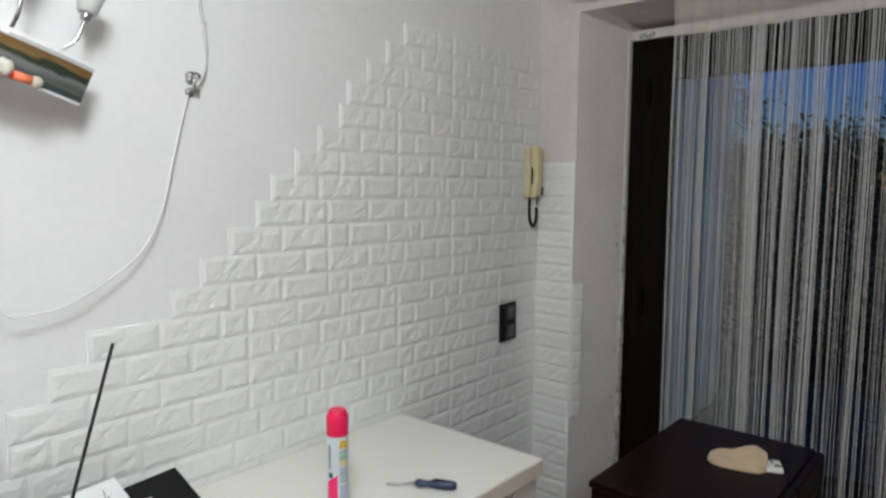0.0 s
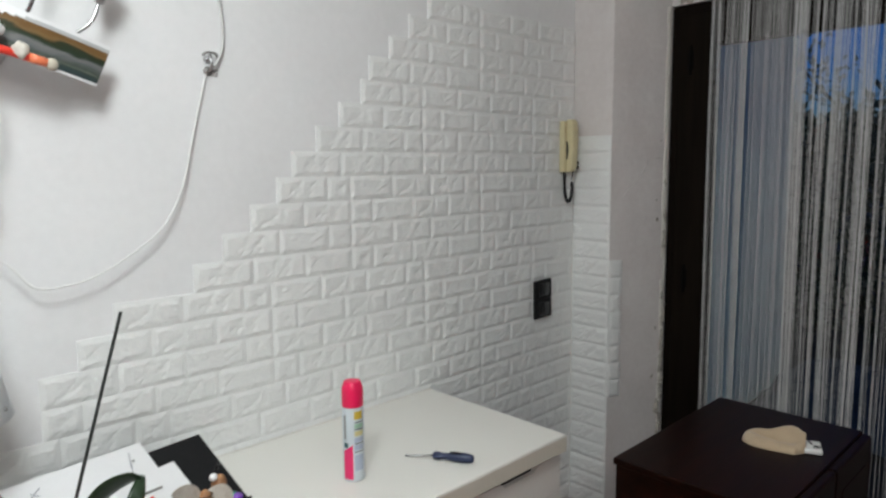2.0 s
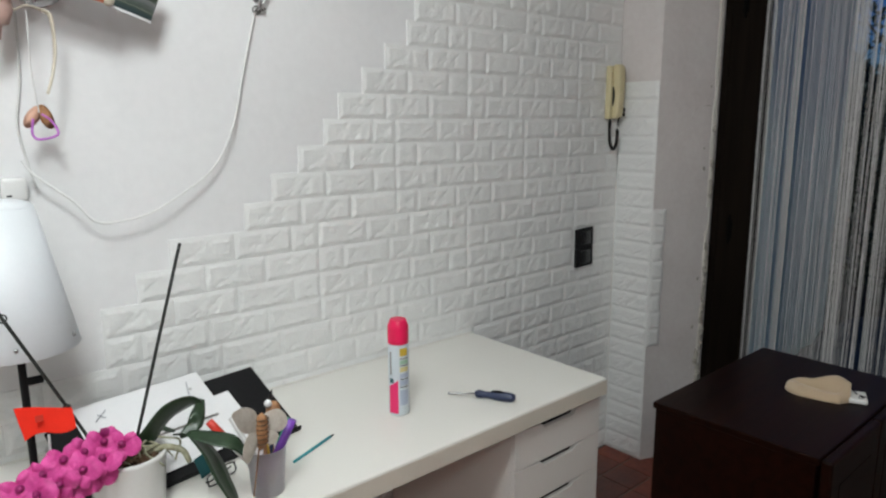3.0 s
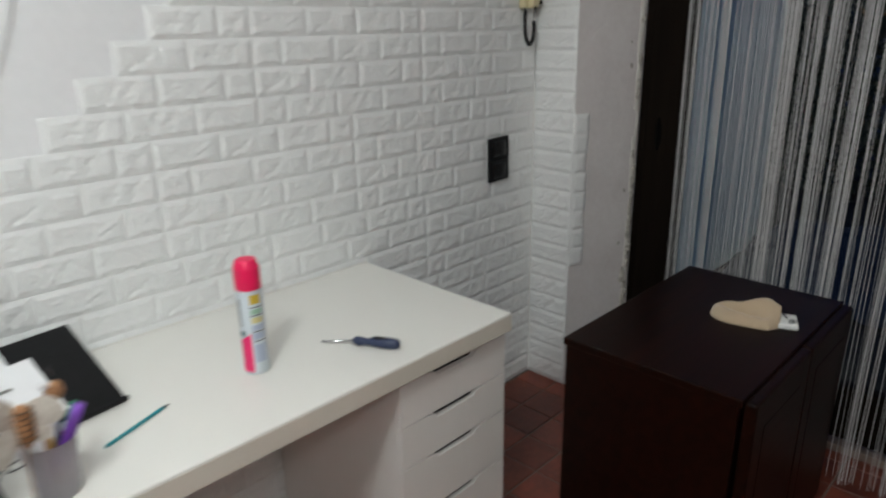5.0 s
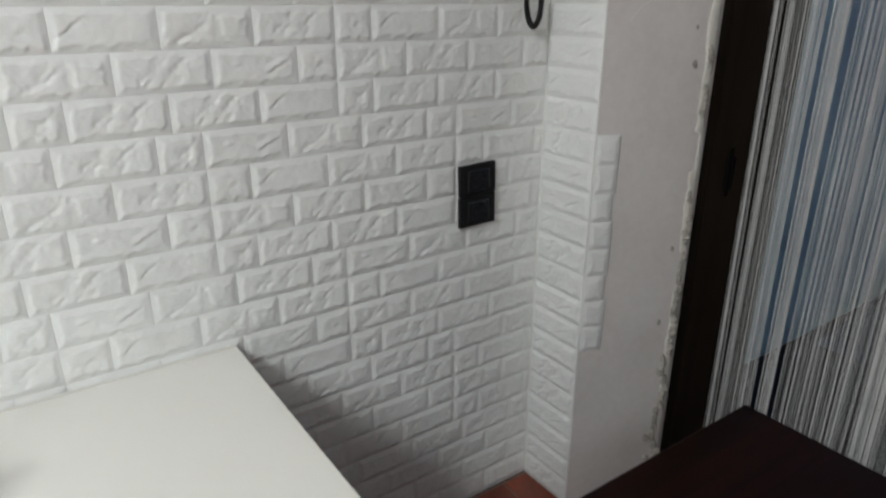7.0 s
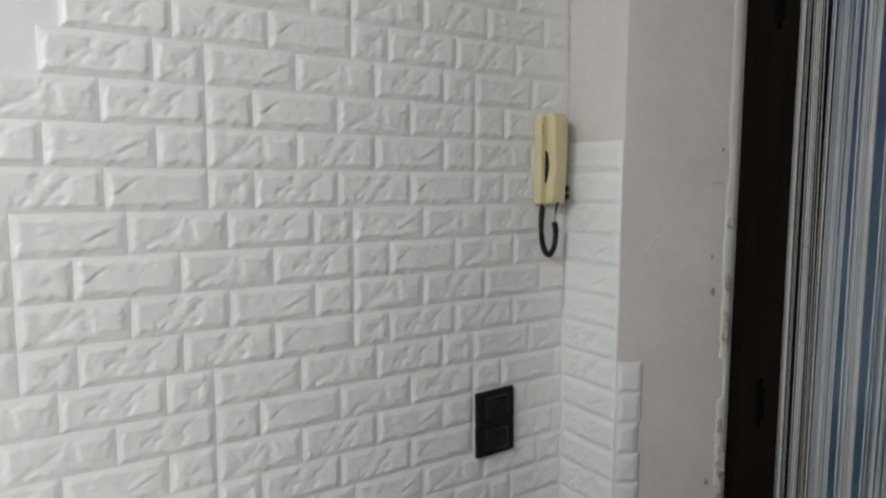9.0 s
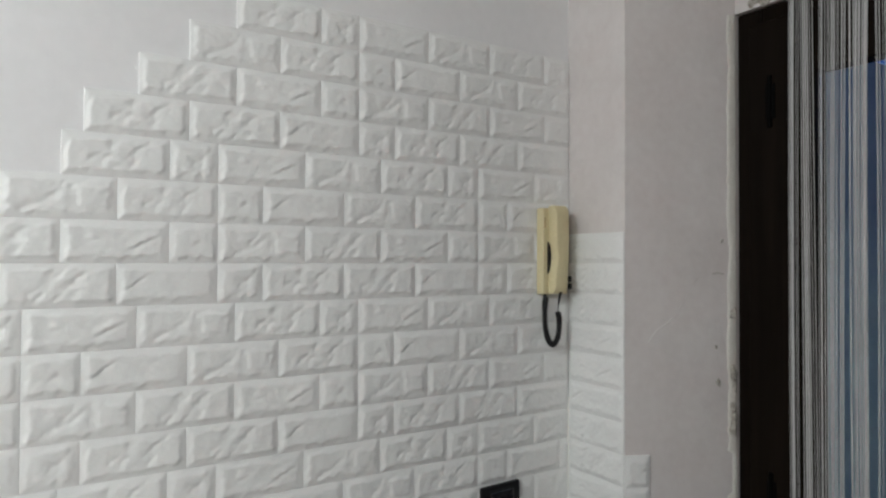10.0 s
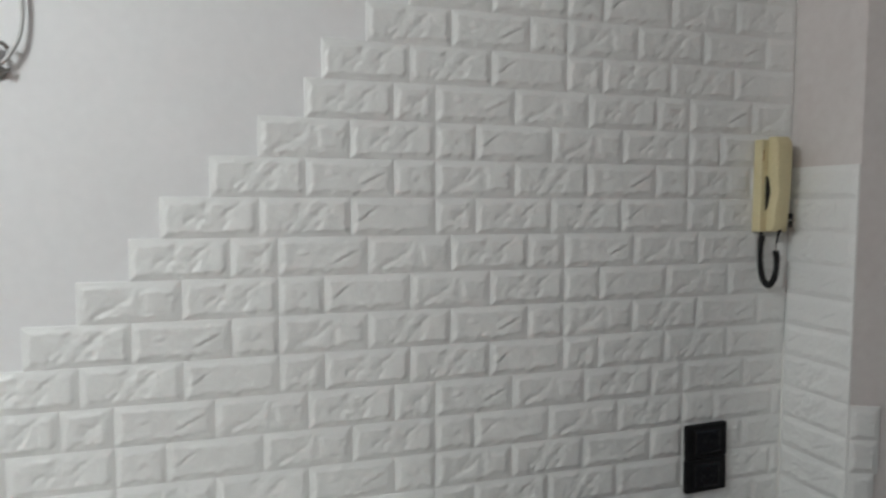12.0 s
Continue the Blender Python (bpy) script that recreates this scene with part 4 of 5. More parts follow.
def photo():
    e = thing("photo_print", "curled landscape photograph tucked behind the wall lamp", "photograph", (0, 0, 0))
    b = bmesh.new()
    n, k = 20, 6
    rows = []
    for i in range(n + 1):
        t = i / n
        x = -1.99 + .364 * t
        zt = 1.925 - .130 * t - .006 * math.sin(t * 4)
        zb = 1.790 - .065 * t ** 1.5
        y = -.098 - .022 * math.sin(t * math.pi)
        rows.append([b.verts.new((x - .032 * (j / k) * t, y - .02 * (j / k) * (1 - t), zt + (zb - zt) * j / k)) for j in range(k + 1)])
    for p, q in zip(rows, rows[1:]):
        for j in range(k):
            b.faces.new((p[j], q[j], q[j + 1], p[j + 1]))
    uv = b.loops.layers.uv.new("print")
    where = {v: (i / n, 1 - j / k) for i, row in enumerate(rows) for j, v in enumerate(row)}
    for face in b.faces:
        for loop in face.loops:
            loop[uv].uv = where[loop.vert]
    ob = part("print", b, M_PHOTO, e, "dark blurred landscape print", True)
    rim = bmesh.new()
    rows = []
    for i in range(n + 1):
        t = i / n
        x = -1.992 + .3675 * t
        zt = 1.925 - .130 * t - .006 * math.sin(t * 4)
        y = -.0975 - .022 * math.sin(t * math.pi)
        rows.append([rim.verts.new((x, y, zt + .0085)), rim.verts.new((x - .0345 * t, y + .0008 - .02 * (1 - t), 1.790 - .065 * t ** 1.5 - .005))])
    for p, q in zip(rows, rows[1:]):
        rim.faces.new((p[0], q[0], q[1], p[1]))
    part("border", rim, M_PAPER, e, "white paper border", True)


photo()


def big_pencil():
    e = thing("toy_pencil", "red decorative stick with an ivory ball end", "toy stick", (-1.758, -.150, 1.752))
    part("stick", tube([(-.24, .0, .062), (-.10, 0, .024), (-.012, 0, .003)], .0085, 12), M_RED, e, "red stick", True)
    part("ferrule", tube([(-.04, 0, .010), (-.008, 0, .002)], .0092, 12), material("orange_band", (0.85, 0.22, 0.10), 0.4), e, "orange band", True)
    sp = bmesh.new()
    bmesh.ops.create_uvsphere(sp, u_segments=20, v_segments=12, radius=.0125)
    part("ball", sp, M_LACE, e, "ivory ball", True)


big_pencil()
rg = random.Random(12)
bq = thing("felt_bouquet", "bunch of red and pink felt flowers on the wall lamp", "decoration", (-1.87, -.16, 1.80))
for k in range(9):
    c = (rg.uniform(-.09, .06), rg.uniform(-.012, .01), rg.uniform(-.035, .045))
    s = rg.uniform(.012, .022)
    m = (M_RED, M_PETAL, M_PAPER, M_PETALWHITE)[k % 4]
    bm = bmesh.new()
    bmesh.ops.create_icosphere(bm, subdivisions=3, radius=s)
    for v in bm.verts:
        v.co *= 1 + .25 * noise.noise(v.co * 90 + Vector(c) * 40)
        v.co += Vector(c)
    part("blossom", bm, m, bq, "crumpled felt blossom", True)
rb = thing("ribbon", "cream ribbon hanging from the wall lamp", "ribbon", (-1.875, -.115, 1.725))
part("tail", tube(smooth_path([(.0, 0, 0), (.014, 0, -.012), (.016, 0, -.07), (.008, 0, -.12), (-.006, 0, -.165)], 7), .0075, 8, .0050, .4), M_LACE, rb, "", True)
part("loop", tube(smooth_path([(0, 0, 0), (-.028, 0, .006), (-.05, 0, -.004), (-.055, 0, .02), (-.03, 0, .03)], 6), .0042, 8, flat=.4), M_LACE, rb, "", True)
bf = thing("butterfly_ornament", "small pink butterfly ornament with a violet frame", "ornament", (-1.893, -.105, 1.492))
part("frame", tube(smooth_path([(-.018, 0, .018), (-.022, 0, -.012), (-.010, 0, -.024), (.024, 0, -.014), (.016, 0, .012), (-.002, 0, .028)], 6), .0026, 6, flat=.6), M_VIOLET, bf, "violet frame", True)
for s, a in ((-1, 35), (1, -20)):
    w = moved(lathe([(.001, 0), (.010, .0008), (.012, .0016), (.001, .0024)], 18), Matrix.Translation((s * .012 - .006, .002, .022)) @ pose(0, 0, 0, 90, a, 0) @ Matrix.Diagonal((1.05, 2.2, 1, 1)))
    part("wing", w, material("peach_wing", (0.62, 0.36, 0.26), 0.5) if s < 0 else M_TAN, bf, "peach coloured wing", True)
part("string", tube([(-.006, 0, .03), (-.012, .0, .12), (-.008, 0, .23)], .0016, 6), M_CABLE, bf, "white hanging string")

ad = thing("wall_adapter", "small white plastic adapter on the wall above the lamp", "wall adapter", (-1.945, -.002, 1.335))
part("body", box(-.028, .022, -.034, 0, 0, .052, .009, 4), M_CERAMIC, ad, "", True)
part("slot", box(-.020, -.010, -.0352, -.0338, .012, .0155), M_BLACK, ad, "dark slot")
doll = part("toy_doll", moved(lathe([(.004, -.075), (.010, -.072), (.009, -.045), (.020, -.04), (.024, -.01), (.014, .02), (.017, .035), (.007, .045), (.014, .055), (.013, .072), (.003, .078)], 18), pose(-1.945, -.11, 1.735, 0, 12, 0)), material("dusty_pink_plastic", (0.45, 0.30, 0.26), 0.6, vary=0.1), None, "", True)
tagged(doll, "small dusty pink toy doll hanging by the wall lamp", "toy doll")
# ---- plaster edge beside the door ----
rg = random.Random(21)


def on_reveal(s, z, out=0.0):
    """A point on the splayed face, s metres from its inner edge towards the room."""
    d = Vector((XC - XF, EDGE - YF0, 0)).normalized()
    n = Vector((d.y, -d.x, 0))
    n = n if n.y < 0 else -n
    p = Vector((XF, YF0, z)) + d * s + n * out
    return p


for z0, z1, wide, dark in ((.03, .50, .034, True), (.50, .98, .010, True), (1.19, 1.26, .010, False), (1.29, 1.33, .012, False), (1.46, 1.48, .010, False)):
    z = z0
    bm = bmesh.new()
    while z < z1:
        s = wide * rg.uniform(.3, 1.0) * (1.5 if z < .3 else 1)
        h = rg.uniform(.008, .03)
        q = on_reveal(.004 + rg.uniform(0, s), z, rg.uniform(-.006, .004))
        c = bmesh.new()
        bmesh.ops.create_icosphere(c, subdivisions=2, radius=.011)
        for v in c.verts:
            v.co *= 1 + .6 * noise.noise(v.co * 120 + q * 30)
            v.co.x *= .8
            v.co.z *= h / .012
        add(bm, moved(c, Matrix.Translation(q)))
        z += h * 1.1
    part("plaster_chip", bm, M_CHIP, wall_east, "crumbled raw plaster along the door frame")
bead = bmesh.new()
cols = []
for i in range(260):
    z = .32 + (2.19 - .32) * i / 259
    wide = .020 + .007 * noise.noise(Vector((0, 0, z * 9))) + .004 * noise.noise(Vector((3, 0, z * 40)))
    rise = .0030 + .0016 * noise.noise(Vector((6, 0, z * 30))) + .0008 * noise.noise(Vector((7, 0, z * 90)))
    if noise.noise(Vector((11, 0, z * 6))) > .28 and z < 1.7:
        wide, rise = wide * .35, rise * .5
    cols.append([bead.verts.new(on_reveal(a, z, o)) for a, o in ((-.004, .0005), (.001, rise), (wide * .7, rise * .8), (wide, .0006), (wide, -.002))])
for a, b in zip(cols, cols[1:]):
    for k in range(4):
        bead.faces.new((a[k], a[k + 1], b[k + 1], b[k]))
part("filler_bead", bead, M_FILLER, wall_east, "uneven cream filler along the door frame", True)
for s_, z, size in ((.045, 1.30, .010), (.050, 1.385, .006), (.040, .82, .008), (.034, 1.64, .006), (.05, .60, .009)):
    c = bmesh.new()
    bmesh.ops.create_icosphere(c, subdivisions=2, radius=size)
    for v in c.verts:
        v.co *= 1 + .5 * noise.noise(v.co * 150 + Vector((z * 9, 0, 0)))
        v.co.y *= .3
        v.co.x *= .7
    part("plaster_pock", moved(c, Matrix.Translation(on_reveal(s_, z, -.0008)) @ pose(0, 0, 0, 0, 0, -23)), M_CHIP, wall_east, "small raw pock in the plaster", True)
for pts, mat, lab in (([(.03, 1.560), (.045, 1.563), (.062, 1.561)], M_CHIP, "short open crack in the plaster"),
                      ([(.10, 1.55), (.13, 1.50), (.16, 1.455)], M_PLASTER, "filled hairline crack"),
                      ([(.16, 1.455), (.20, 1.43), (.225, 1.40)], M_CAULK, "pale filled crack")):
    part("crack", tube(smooth_path([on_reveal(s, z, .0002) for s, z in pts], 5), .0012, 5), mat, wall_east, lab, True)
lump = bmesh.new()
for k in range(5):
    c = bmesh.new()
    bmesh.ops.create_icosphere(c, subdivisions=2, radius=.011)
    for v in c.verts:
        v.co *= 1 + .5 * noise.noise(v.co * 100 + Vector((k, 0, 0)))
    add(lump, moved(c, pose(XF + .004, -.35 - k * .013, 2.205 + .006 * math.sin(k * 2))))
part("plaster_lump", lump, M_CHIP, wall_east, "raw plaster lump above the frame")
structure("wall_east_upstand", box(XF + .0, .95, YF1 + .001, YF0 - .001, 2.192, 2.231), M_PLASTER, "plaster strip above the door frame")

# ---- curtain rod and string curtain ----
CX = 0.235
rod = thing("curtain_rod", "thin dark grey curtain rod above the balcony door", "curtain rod", (CX, -.185, 2.327))
part("rod", tube([(0, 0, 0), (0, -1.9, 0)], .0052, 12), M_ROD, rod, "", True)
for y in (-.085, -1.75):
    br = part("bracket", box(-.007, .0545, y - .006, y + .006, -.008, .003, .001, 1), M_ROD, rod)
    part("collar", moved(tube([(0, y - .012, 0), (0, y + .012, 0)], .009, 12), pose(0, 0, 0)), M_ROD, rod, "", True)

curtain = thing("string_curtain", "white string curtain with a sheer header band", "string curtain", (CX, -0.622, 0))
rng = random.Random(4)
END = -1.42


def header(y0, y1, z0, z1, off, ph):
    bm = bmesh.new()
    n, k = 170, 6
    rows = []
    for i in range(n + 1):
        y = y0 + (y1 - y0) * i / n
        rows.append([bm.verts.new((off + (.3 + .7 * j / k) * (.010 * math.sin(y * 31 + ph) + .006 * math.sin(y * 83 + ph * 2) + .003 * math.sin(y * 190)), y + .002 * math.sin(j), z1 + (z0 - z1) * j / k)) for j in range(k + 1)])
    for a, b in zip(rows, rows[1:]):
        for j in range(k):
            bm.faces.new((a[j], a[j + 1], b[j + 1], b[j]))
    return bm


part("header", header(0, END, 2.112, 2.338, -.009, 0), M_SHEER, curtain, "sheer woven header band", True)
part("sleeve", header(0, END, 2.300, 2.342, -.016, 1.3), M_SHEER, curtain, "doubled rod sleeve", True)


def bundle(y0, width, count, spread):
    v, f = [], []
    ph, am, drift, lean = rng.uniform(0, 6), rng.uniform(.001, .004), rng.uniform(-spread, spread), rng.uniform(-.012, .012)
    for _ in range(count):
        yy = rng.random() * width
        xx = rng.uniform(-.007, .007)
        r = rng.uniform(.00030, .00050)
        own = rng.uniform(-.0005, .0005)
        low = .10 + rng.uniform(-.012, .02)
        base, S = len(v), 9
        for k in range(S + 1):
            t = k / S
            z = 2.122 + (low - 2.122) * t
            squeeze = 1 - .25 * math.sin(math.pi * t) * math.sin(ph * 3)
            cy = y0 - yy * squeeze + drift * t + am * math.sin(ph + t * 6) + own * math.sin(t * 9 + ph * 2 + own * 900)
            cx = xx * (.5 + t * .5) + lean * t + am * math.cos(ph + t * 5)
            for a in range(3):
                v.append((cx + r * math.cos(a * 2.094), cy + r * math.sin(a * 2.094), z))
        for k in range(S):
            for a in range(3):
                p0, p1 = base + 3 * k + a, base + 3 * k + (a + 1) % 3
                f.append((p0, p1, p1 + 3, p0 + 3))
    return v, f


y, singles = 0.0, 0
while y > END:
    near = y > -.45
    width = rng.choice((.010, .018, .026, .038, .050) if near else (.004, .009, .016, .026))
    pitch = rng.choice((.0006, .0009, .0012, .0017) if near else (.0010, .0014, .0020, .0030))
    count = max(3, int(width / pitch))
    v, f = bundle(y, width, count, .010)
    single = singles + count <= 300
    for lot in (range(count) if single else (None,)):
        me = bpy.data.meshes.new("string")
        me.from_pydata(v if lot is None else v[lot * 30:lot * 30 + 30], [], f if lot is None else f[:27])
        me.materials.append(M_STRING)
        b = new("string" if single else "fringe", me)
        b.parent = curtain
        if not single:
            b["kind"] = "stuff"
    singles += count if single else 0
    y -= width + rng.choice((.0005, .0015, .003, .005) if near else (.001, .002, .004, .007, .011))

# ---- outside: trees, neighbouring wall, tarpaulin ----
def tree(at, height, spread, seed, leaves):
    e = thing("garden_tree", "dark leafy garden tree at dusk", "tree", at)
    rg = random.Random(seed)
    tb = tube(smooth_path([(0, 0, 0), (.05, .03, height * .3), (-.03, .06, height * .6), (.02, 0, height * .9)], 5), .09, 9, .02)
    tips = []
    for i in range(11):
        z = height * rg.uniform(.3, .85)
        a = rg.uniform(0, 6.28)
        L = spread * rg.uniform(.5, 1)
        p = [(0, 0, z), (L * .5 * math.cos(a), L * .5 * math.sin(a), z + L * .25), (L * math.cos(a), L * math.sin(a), z + L * rg.uniform(.25, .6))]
        add(tb, tube(smooth_path(p, 4), .03, 6, .006))
        tips += [Vector(p[1]), Vector(p[2])]
    part("trunk", tb, M_TREEBARK, e)
    v, f = [], []
    for _ in range(leaves):
        c = rg.choice(tips) + Vector((rg.gauss(0, spread * .2), rg.gauss(0, spread * .2), rg.gauss(0, spread * .16)))
        a, b = Vector((rg.gauss(0, 1), rg.gauss(0, 1), rg.gauss(0, 1))).normalized(), Vector((rg.gauss(0, 1), rg.gauss(0, 1), rg.gauss(0, 1)))
        b = a.cross(b).normalized()
        s = rg.uniform(.03, .06)
        i = len(v)
        v += [c - a * s, c + b * s * .5, c + a * s, c - b * s * .5]
        f.append((i, i + 1, i + 2, i + 3))
    me = bpy.data.meshes.new("crown")
    me.from_pydata(v, [], f)
    me.materials.append(M_TREELEAF)
    c = new("crown", me)
    c.parent = e


for i, (x, y, h, s) in enumerate(((7.5, 1.0, 3.1, 1.2), (8.6, 3.6, 3.6, 1.3), (7.8, -1.6, 3.3, 1.3), (10.5, -.2, 3.4, 1.4), (9.8, 5.8, 3.9, 1.5), (9.5, -4.2, 3.6, 1.5))):
    tree((x, y, -.36), h, s, 30 + i, 3800)
hedge = thing("hedge", "clipped dark hedge along the garden", "hedge", (6.2, 1.0, -.35))
rg = random.Random(5)
v, f = [], []
for _ in range(26000):
    along = rg.uniform(-6, 6)
    c = Vector((rg.gauss(0, .25), along, rg.uniform(0, 2.45 + .30 * noise.noise(Vector((along * 1.3, 0, 3))) + .12 * rg.gauss(0, 1))))
    a, b = Vector((rg.gauss(0, 1), rg.gauss(0, 1), rg.gauss(0, 1))).normalized(), Vector((rg.gauss(0, 1), rg.gauss(0, 1), rg.gauss(0, 1)))
    b = a.cross(b).normalized()
    s = rg.uniform(.05, .09)
    i = len(v)
    v += [c - a * s, c + b * s * .5, c + a * s, c - b * s * .5]
    f.append((i, i + 1, i + 2, i + 3))
me = bpy.data.meshes.new("foliage")
me.from_pydata(v, [], f)
me.materials.append(M_TREELEAF)
ob = new("foliage", me)
ob.parent = hedge
ob["kind"] = "stuff"
nb = thing("garden_wall", "pale rendered garden wall beside the balcony door", "garden wall", (1.6, .28, -.35))
part("wall", box(0, 2.2, 0, .18, 0, 2.9, .01), M_HOUSE, nb)
tp = thing("tarpaulin", "crumpled blue tarpaulin on the ground outside", "tarpaulin", (3.4, -.6, -.35))
bm = bmesh.new()
bmesh.ops.create_grid(bm, x_segments=40, y_segments=40, size=.8)
for vv in bm.verts:
    vv.co.z = .25 + .20 * noise.noise(vv.co * 1.7) + .06 * noise.noise(vv.co * 6) - .22 * max(abs(vv.co.x), abs(vv.co.y)) ** 4 / .4
    vv.co.z = max(.01, vv.co.z)
part("sheet", bm, M_TARP, tp, "", True)

# ---- brick-pattern foam panels ----
ROW, MODULE = 0.075, 0.60
FULL = MODULE / 3.5
TOP_ROW = 28
HALF = FULL / 2


def near_line(x, z, x0, z0, x1, z1):
    """Distance from a short line, and the side on which the point lies."""
    dx, dz = x1 - x0, z1 - z0
    t = max(0.0, min(1.0, ((x - x0) * dx + (z - z0) * dz) / (dx * dx + dz * dz)))
    side = (z - z0) * dx - (x - x0) * dz
    return math.hypot(x - x0 - t * dx, z - z0 - t * dz), (1 if side > 0 else -1), t


def diagonal_band(x, z, h, foot, head, half, off):
    """Depth of a crinkled broken band that climbs from foot to head."""
    c = foot + (head - foot) * z / h + .0060 * noise.noise(Vector((z * 95, 1.5, 0)) + off)
    half *= 1 + .6 * noise.noise(Vector((z * 60, 8, x * 30)) + off)
    inside = 1 - ramp(half * .6, half, abs(x - c))
    along, across = x * .74 + z * .67, z * .74 - x * .67
    wrinkle = 1.2 * noise.noise(Vector((along * 36, across * 125, 3)) + off) + .45 * noise.noise(Vector((x * 200, z * 200, 5)) + off)
    return inside * (.0006 + .0032 * max(0.0, .25 + wrinkle))


STONE = {
    "scar": dict(scar=(.014, .030, .052, .056), bumps=((.072, .014), (.110, .020)), bands=()),
    "band": dict(scar=None, bumps=((.150, .052),), bands=((.030, .096, .026),), block=(.112, .156, .020, .056)),
    "cross": dict(scar=None, bumps=((.115, .012),), bands=((.040, .086, .019), (.082, .132, .021)), block=None),
    "lens": dict(scar=None, bumps=((.050, .046), (.078, .013)), bands=(), lens=(.100, .022, .152, .050)),
    "half_round": dict(scar=None, bumps=((.048, .044),), bands=(), block=None),
    "half_cut": dict(scar=None, bumps=((.040, .050),), bands=((.022, .086, .012),), block=None),
}


def brick_mesh(w, h, sort, seed):
    """One pillowed foam brick with a broken-stone face; its back lies at y 0, its face towards -y."""
    nx, nz = max(8, round(w / 0.0034)), 23
    me = bpy.data.meshes.new("brick")
    rng = random.Random(seed)
    off = Vector((rng.uniform(0, 50), rng.uniform(0, 50), rng.uniform(0, 50)))
    look_of = STONE[sort]
    groove = 0.0015
    verts, faces = [], []

    def spread(n, length):
        inner = [groove + (length - 2 * groove) * i / (n - 2) for i in range(n - 1)]
        return [0.0] + inner + [length]
    xs, zs = spread(nx, w), spread(nz, h)
    for j, z in enumerate(zs):
        for i, x in enumerate(xs):
            e = min(x, w - x, z, h - z)
            crinkle = noise.noise(Vector((x * 75, z * 75, 7)) + off) + .6 * noise.noise(Vector((x * 190, z * 190, 2)) + off)
            wave = noise.noise(Vector((x * 26, z * 26, 4)) + off)
            low_edge = ramp(.45, .15, z / h)
            rim = .0085 + .0055 * wave + .0040 * crinkle
            rim += low_edge * (.0050 * max(0.0, noise.noise(Vector((x * 44, 0, 9)) + off)) + .0025 * crinkle)
            face = ramp(rim, rim + .0030 - .0008 * low_edge, e)
            d = .0034 + .0022 * min(1.0, e / .010) + .0007 * wave * min(1.0, e / .006)
            top = .0019 + .0007 * low_edge + .0011 * noise.noise(Vector((x * 38, z * 38, 11)) + off) + .0010 * noise.noise(Vector((x * 105, z * 125, 12)) + off) + .0004 * noise.noise(Vector((x * 240, z * 240, 13)) + off)
            px, pz = x + .0034 * crinkle, z + .0034 * noise.noise(Vector((x * 120, z * 120, 15)) + off)
            for foot, head, half in look_of["bands"]:
                top -= diagonal_band(px, pz, h, foot, head, half, off)
            block = look_of.get("block")
            if block:
                inx = ramp(block[0] - .003, block[0] + .001, px) * (1 - ramp(block[1], block[1] + .004, px))
                inz = ramp(block[2] - .002, block[2] + .002, pz) * (1 - ramp(block[3], block[3] + .004, pz))
                if px > block[0] - .014:
                    top += -.0010 + .0024 * inx * inz
            if look_of["scar"]:
                q, side, t = near_line(px, pz, *look_of["scar"])
                top += (.0014 * math.exp(-(q / .005) ** 2) if side > 0 else -.0040 * math.exp(-(q / .0036) ** 2)) * (.3 + .7 * math.sin(math.pi * min(1, t + .08)))
            if look_of.get("lens"):
                q, side, t = near_line(px, pz, *look_of["lens"])
                top += (.0022 * math.exp(-(q / .007) ** 2) if side > 0 else -.0026 * math.exp(-(q / .0045) ** 2)) * (.2 + .8 * math.sin(math.pi * t))
            for bx, bz in look_of["bumps"]:
                q = math.hypot((px - bx) / 1.8, pz - bz)
                top += .0016 * math.exp(-(q / .0042) ** 2) - .0016 * math.exp(-(math.hypot((px - bx) / 2.0, pz - bz + .006) / .0032) ** 2)
            d += face * max(-.0012, top)
            verts.append((x, -max(0.0013, d), z))
    m, n = len(xs), len(zs)
    for j in range(n - 1):
        for i in range(m - 1):
            a = j * m + i
            faces.append((a, a + 1, a + m + 1, a + m))
    base = len(verts)
    ring = [i for i in range(m)] + [j * m + m - 1 for j in range(1, n)] + [(n - 1) * m + i for i in range(m - 2, -1, -1)] + [j * m for j in range(n - 2, 0, -1)]
    for r in ring:
        verts.append((verts[r][0], 0.0, verts[r][2]))
    for i in range(len(ring)):
        j = (i + 1) % len(ring)
        faces.append((ring[i], base + i, base + j, ring[j]))
    me.from_pydata(verts, [], faces)
    me.polygons.foreach_set("use_smooth", [k < (m - 1) * (n - 1) for k in range(len(me.polygons))])
    me.materials.append(M_FOAM)
    return me


BRICKS = {}


def brick(w, sort, variant, owner, m):
    key = (round(w, 3), sort, variant)
    if key not in BRICKS:
        BRICKS[key] = brick_mesh(w, ROW, sort, 11 * variant + len(sort) * 3)
    ob = new("brick", BRICKS[key])
    ob.parent = owner
    ob.matrix_basis = m
    return ob


# The moulded order of the bricks in one panel, row by row from its foot.
PANEL = (("half_cut", "cross", "cross", "scar"),
         ("band", "cross", "lens", "half_round"),
         ("half_round", "scar", "band", "cross"),
         ("lens", "band", "cross", "half_cut"))


def row_edges(row):
    """Where the bricks of a row begin, counted from the floor; the seams shift by half a module every four rows."""
    group = row // 4
    start = 0.0 if group % 2 == 1 else -0.31
    step = [0, FULL, 2 * FULL, 3 * FULL] if (row % 4) in (3, 1) else [0, HALF, HALF + FULL, HALF + 2 * FULL]
    return sorted(start + MODULE * k + s for k in range(-6, 3) for s in step)


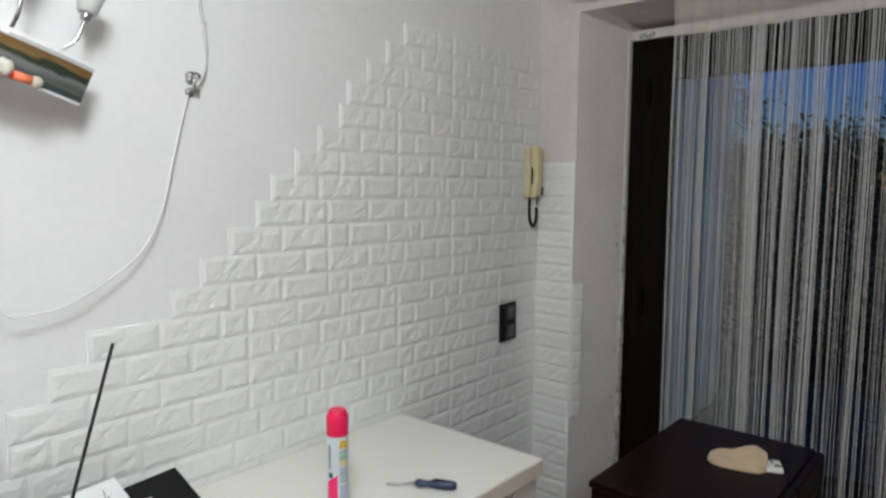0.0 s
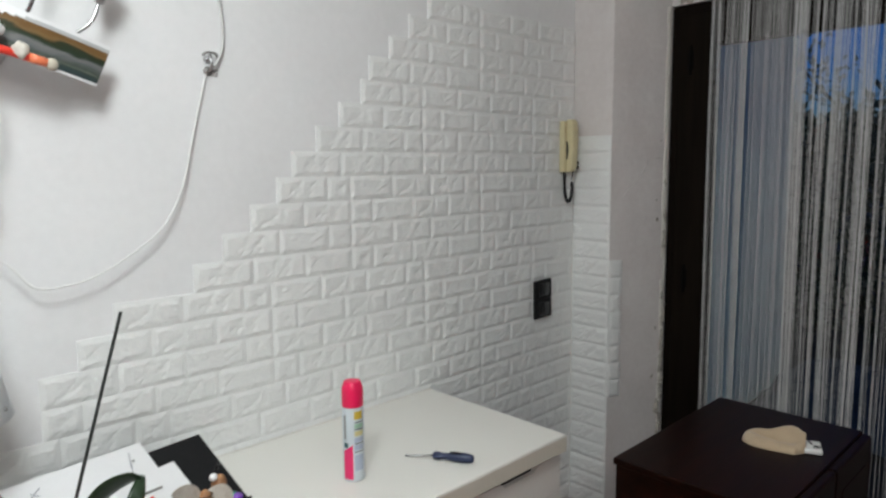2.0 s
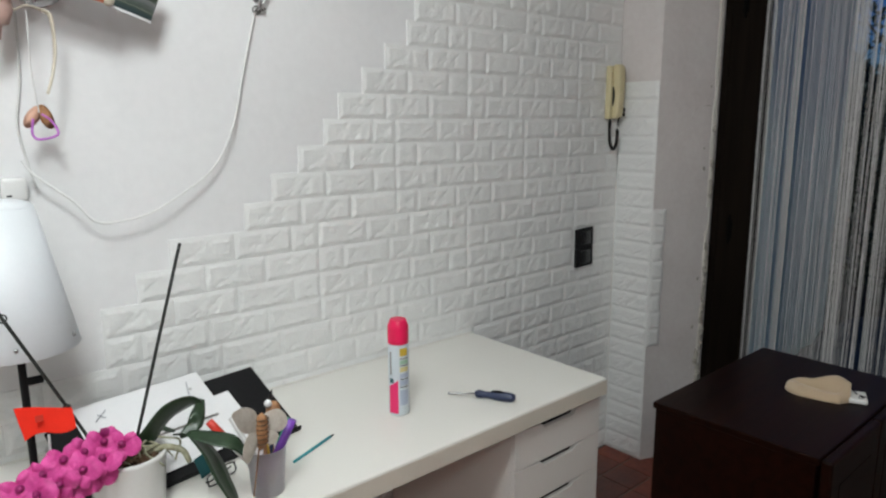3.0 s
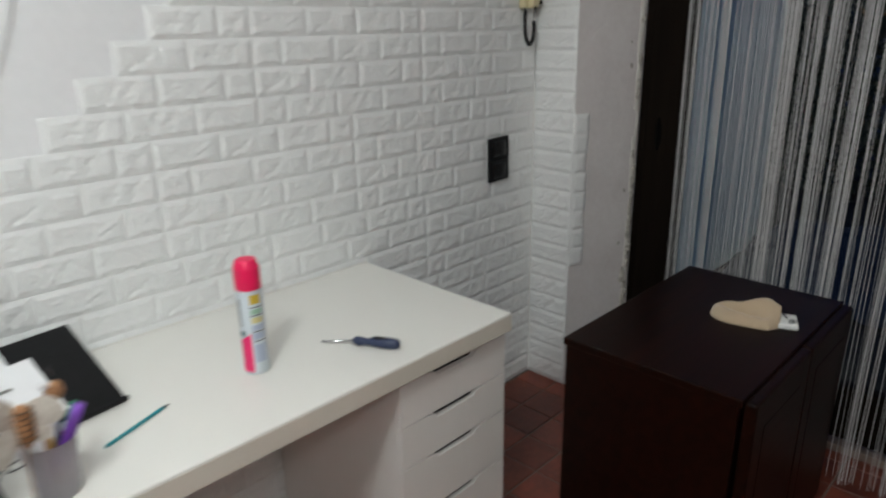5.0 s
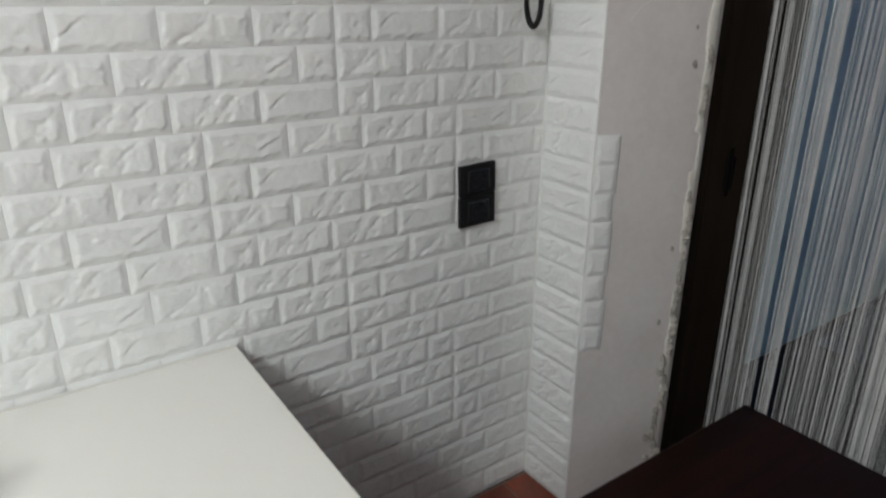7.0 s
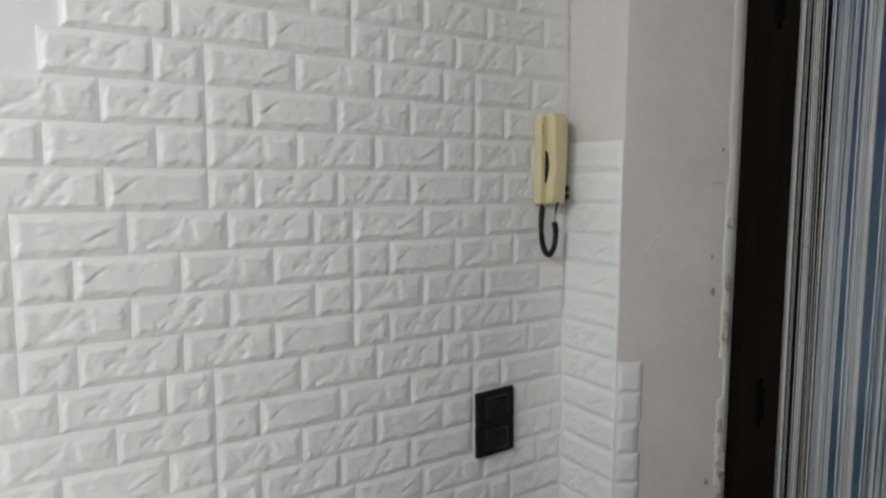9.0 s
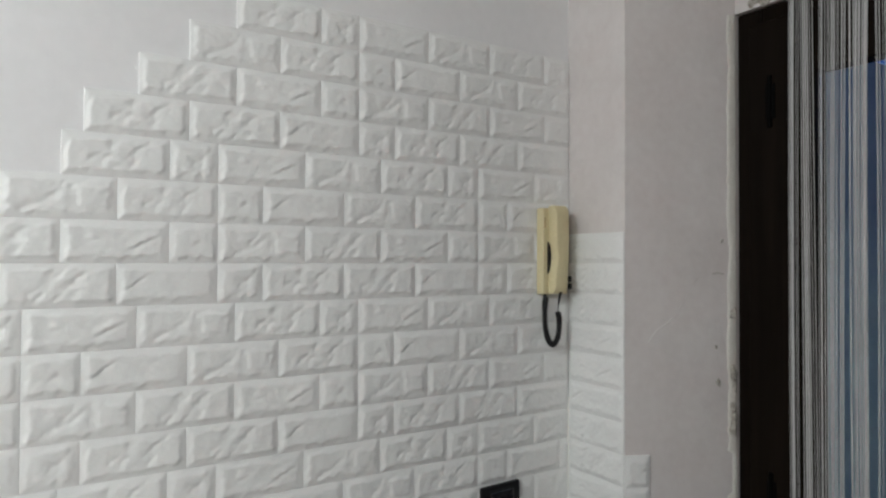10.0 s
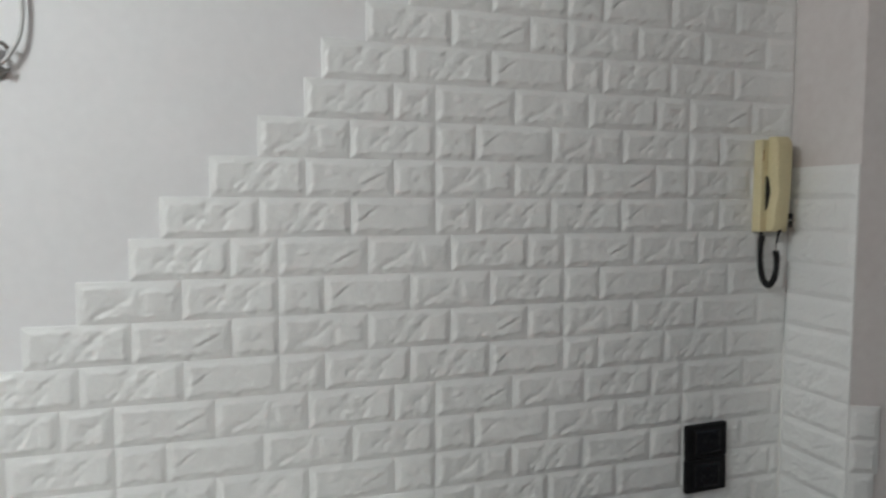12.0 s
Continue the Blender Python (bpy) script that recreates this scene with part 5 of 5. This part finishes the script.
ROW_Z0 = 0.01
for row in range(TOP_ROW):
    from_top = TOP_ROW - 1 - row
    reach = -0.567 - HALF * from_top + (0.052 if from_top >= 4 else 0) + (0.03 if from_top >= 8 else 0)
    if from_top >= 12:
        reach = -1.629 - HALF * (from_top - 12)
    if from_top >= 16 or (row < 11):
        reach = -2.62
    edges = row_edges(row)
    for k, (a, b) in enumerate(zip(edges, edges[1:])):
        b = min(b, XC - .001)
        if a < reach - 0.03 or b - a < 0.012:
            continue
        brick(b - a, PANEL[row % 4][k % 4], (row * 5 + k) % 2, wall_brick, pose(a, 0, ROW_Z0 + row * ROW))
for row in range(22):
    shift = (row * 7 % 5)
    brick(-EDGE - .006, ("cross", "lens", "scar")[shift % 3], 3, wall_east, Matrix.Translation((XC, -.005, ROW_Z0 + row * ROW)) @ pose(0, 0, 0, 0, 0, -90))
ang = math.degrees(math.atan2(YF0 - EDGE, XF - XC))
for row in range(7, 15):
    brick(0.062 if row % 3 else 0.055, "half_round", row % 3, wall_east, Matrix.Translation((XC - .002, EDGE, ROW_Z0 + row * ROW)) @ pose(0, 0, 0, 0, 0, ang))

# ---- floor tiles ----
TILE, JOINT = 0.15, 0.006
tile_me = bpy.data.meshes.new("tile")
tb = box(0, TILE - JOINT, 0, TILE - JOINT, -0.004, 0.0, .0015, 1)
tb.to_mesh(tile_me)
tb.free()
tile_me.materials.append(M_TERRA)
for i in range(-14, 3):
    for j in range(1, 14):
        t = new("tile", tile_me)
        t.parent = floor
        t.location = (0.198 + i * TILE, -.004 - j * TILE, 0.0)

v, f = [], []
for i in range(-38, 6):
    for j in range(1, 33):
        if -14 <= i < 3 and j < 14:
            continue
        x, y, w = 0.198 + i * TILE, -.004 - j * TILE, TILE - JOINT
        if y < -4.8 or x + w > XC or x < -5.6:
            continue
        c = len(v)
        v += [(x, y, -.004), (x + w, y, -.004), (x + w, y + w, -.004), (x, y + w, -.004), (x + .001, y + .001, 0), (x + w - .001, y + .001, 0), (x + w - .001, y + w - .001, 0), (x + .001, y + w - .001, 0)]
        f += [(c + 4, c + 5, c + 6, c + 7), (c, c + 1, c + 5, c + 4), (c + 1, c + 2, c + 6, c + 5), (c + 2, c + 3, c + 7, c + 6), (c + 3, c, c + 4, c + 7)]
me = bpy.data.meshes.new("far_tiles")
me.from_pydata(v, [], f)
me.materials.append(M_TERRA)
far = new("far_tiles", me)
far.parent = floor
far["kind"] = "stuff"

for z0, z1 in ((.01, .60), (.60, 1.24)):
    structure("trim_corner_caulk", prism([(XC - .0075, -.004), (XC - .003, -.0085), (XC - .003, -.004)], z0, z1 - .001), M_CAULK, "cream sealant in the corner of the brick panels")
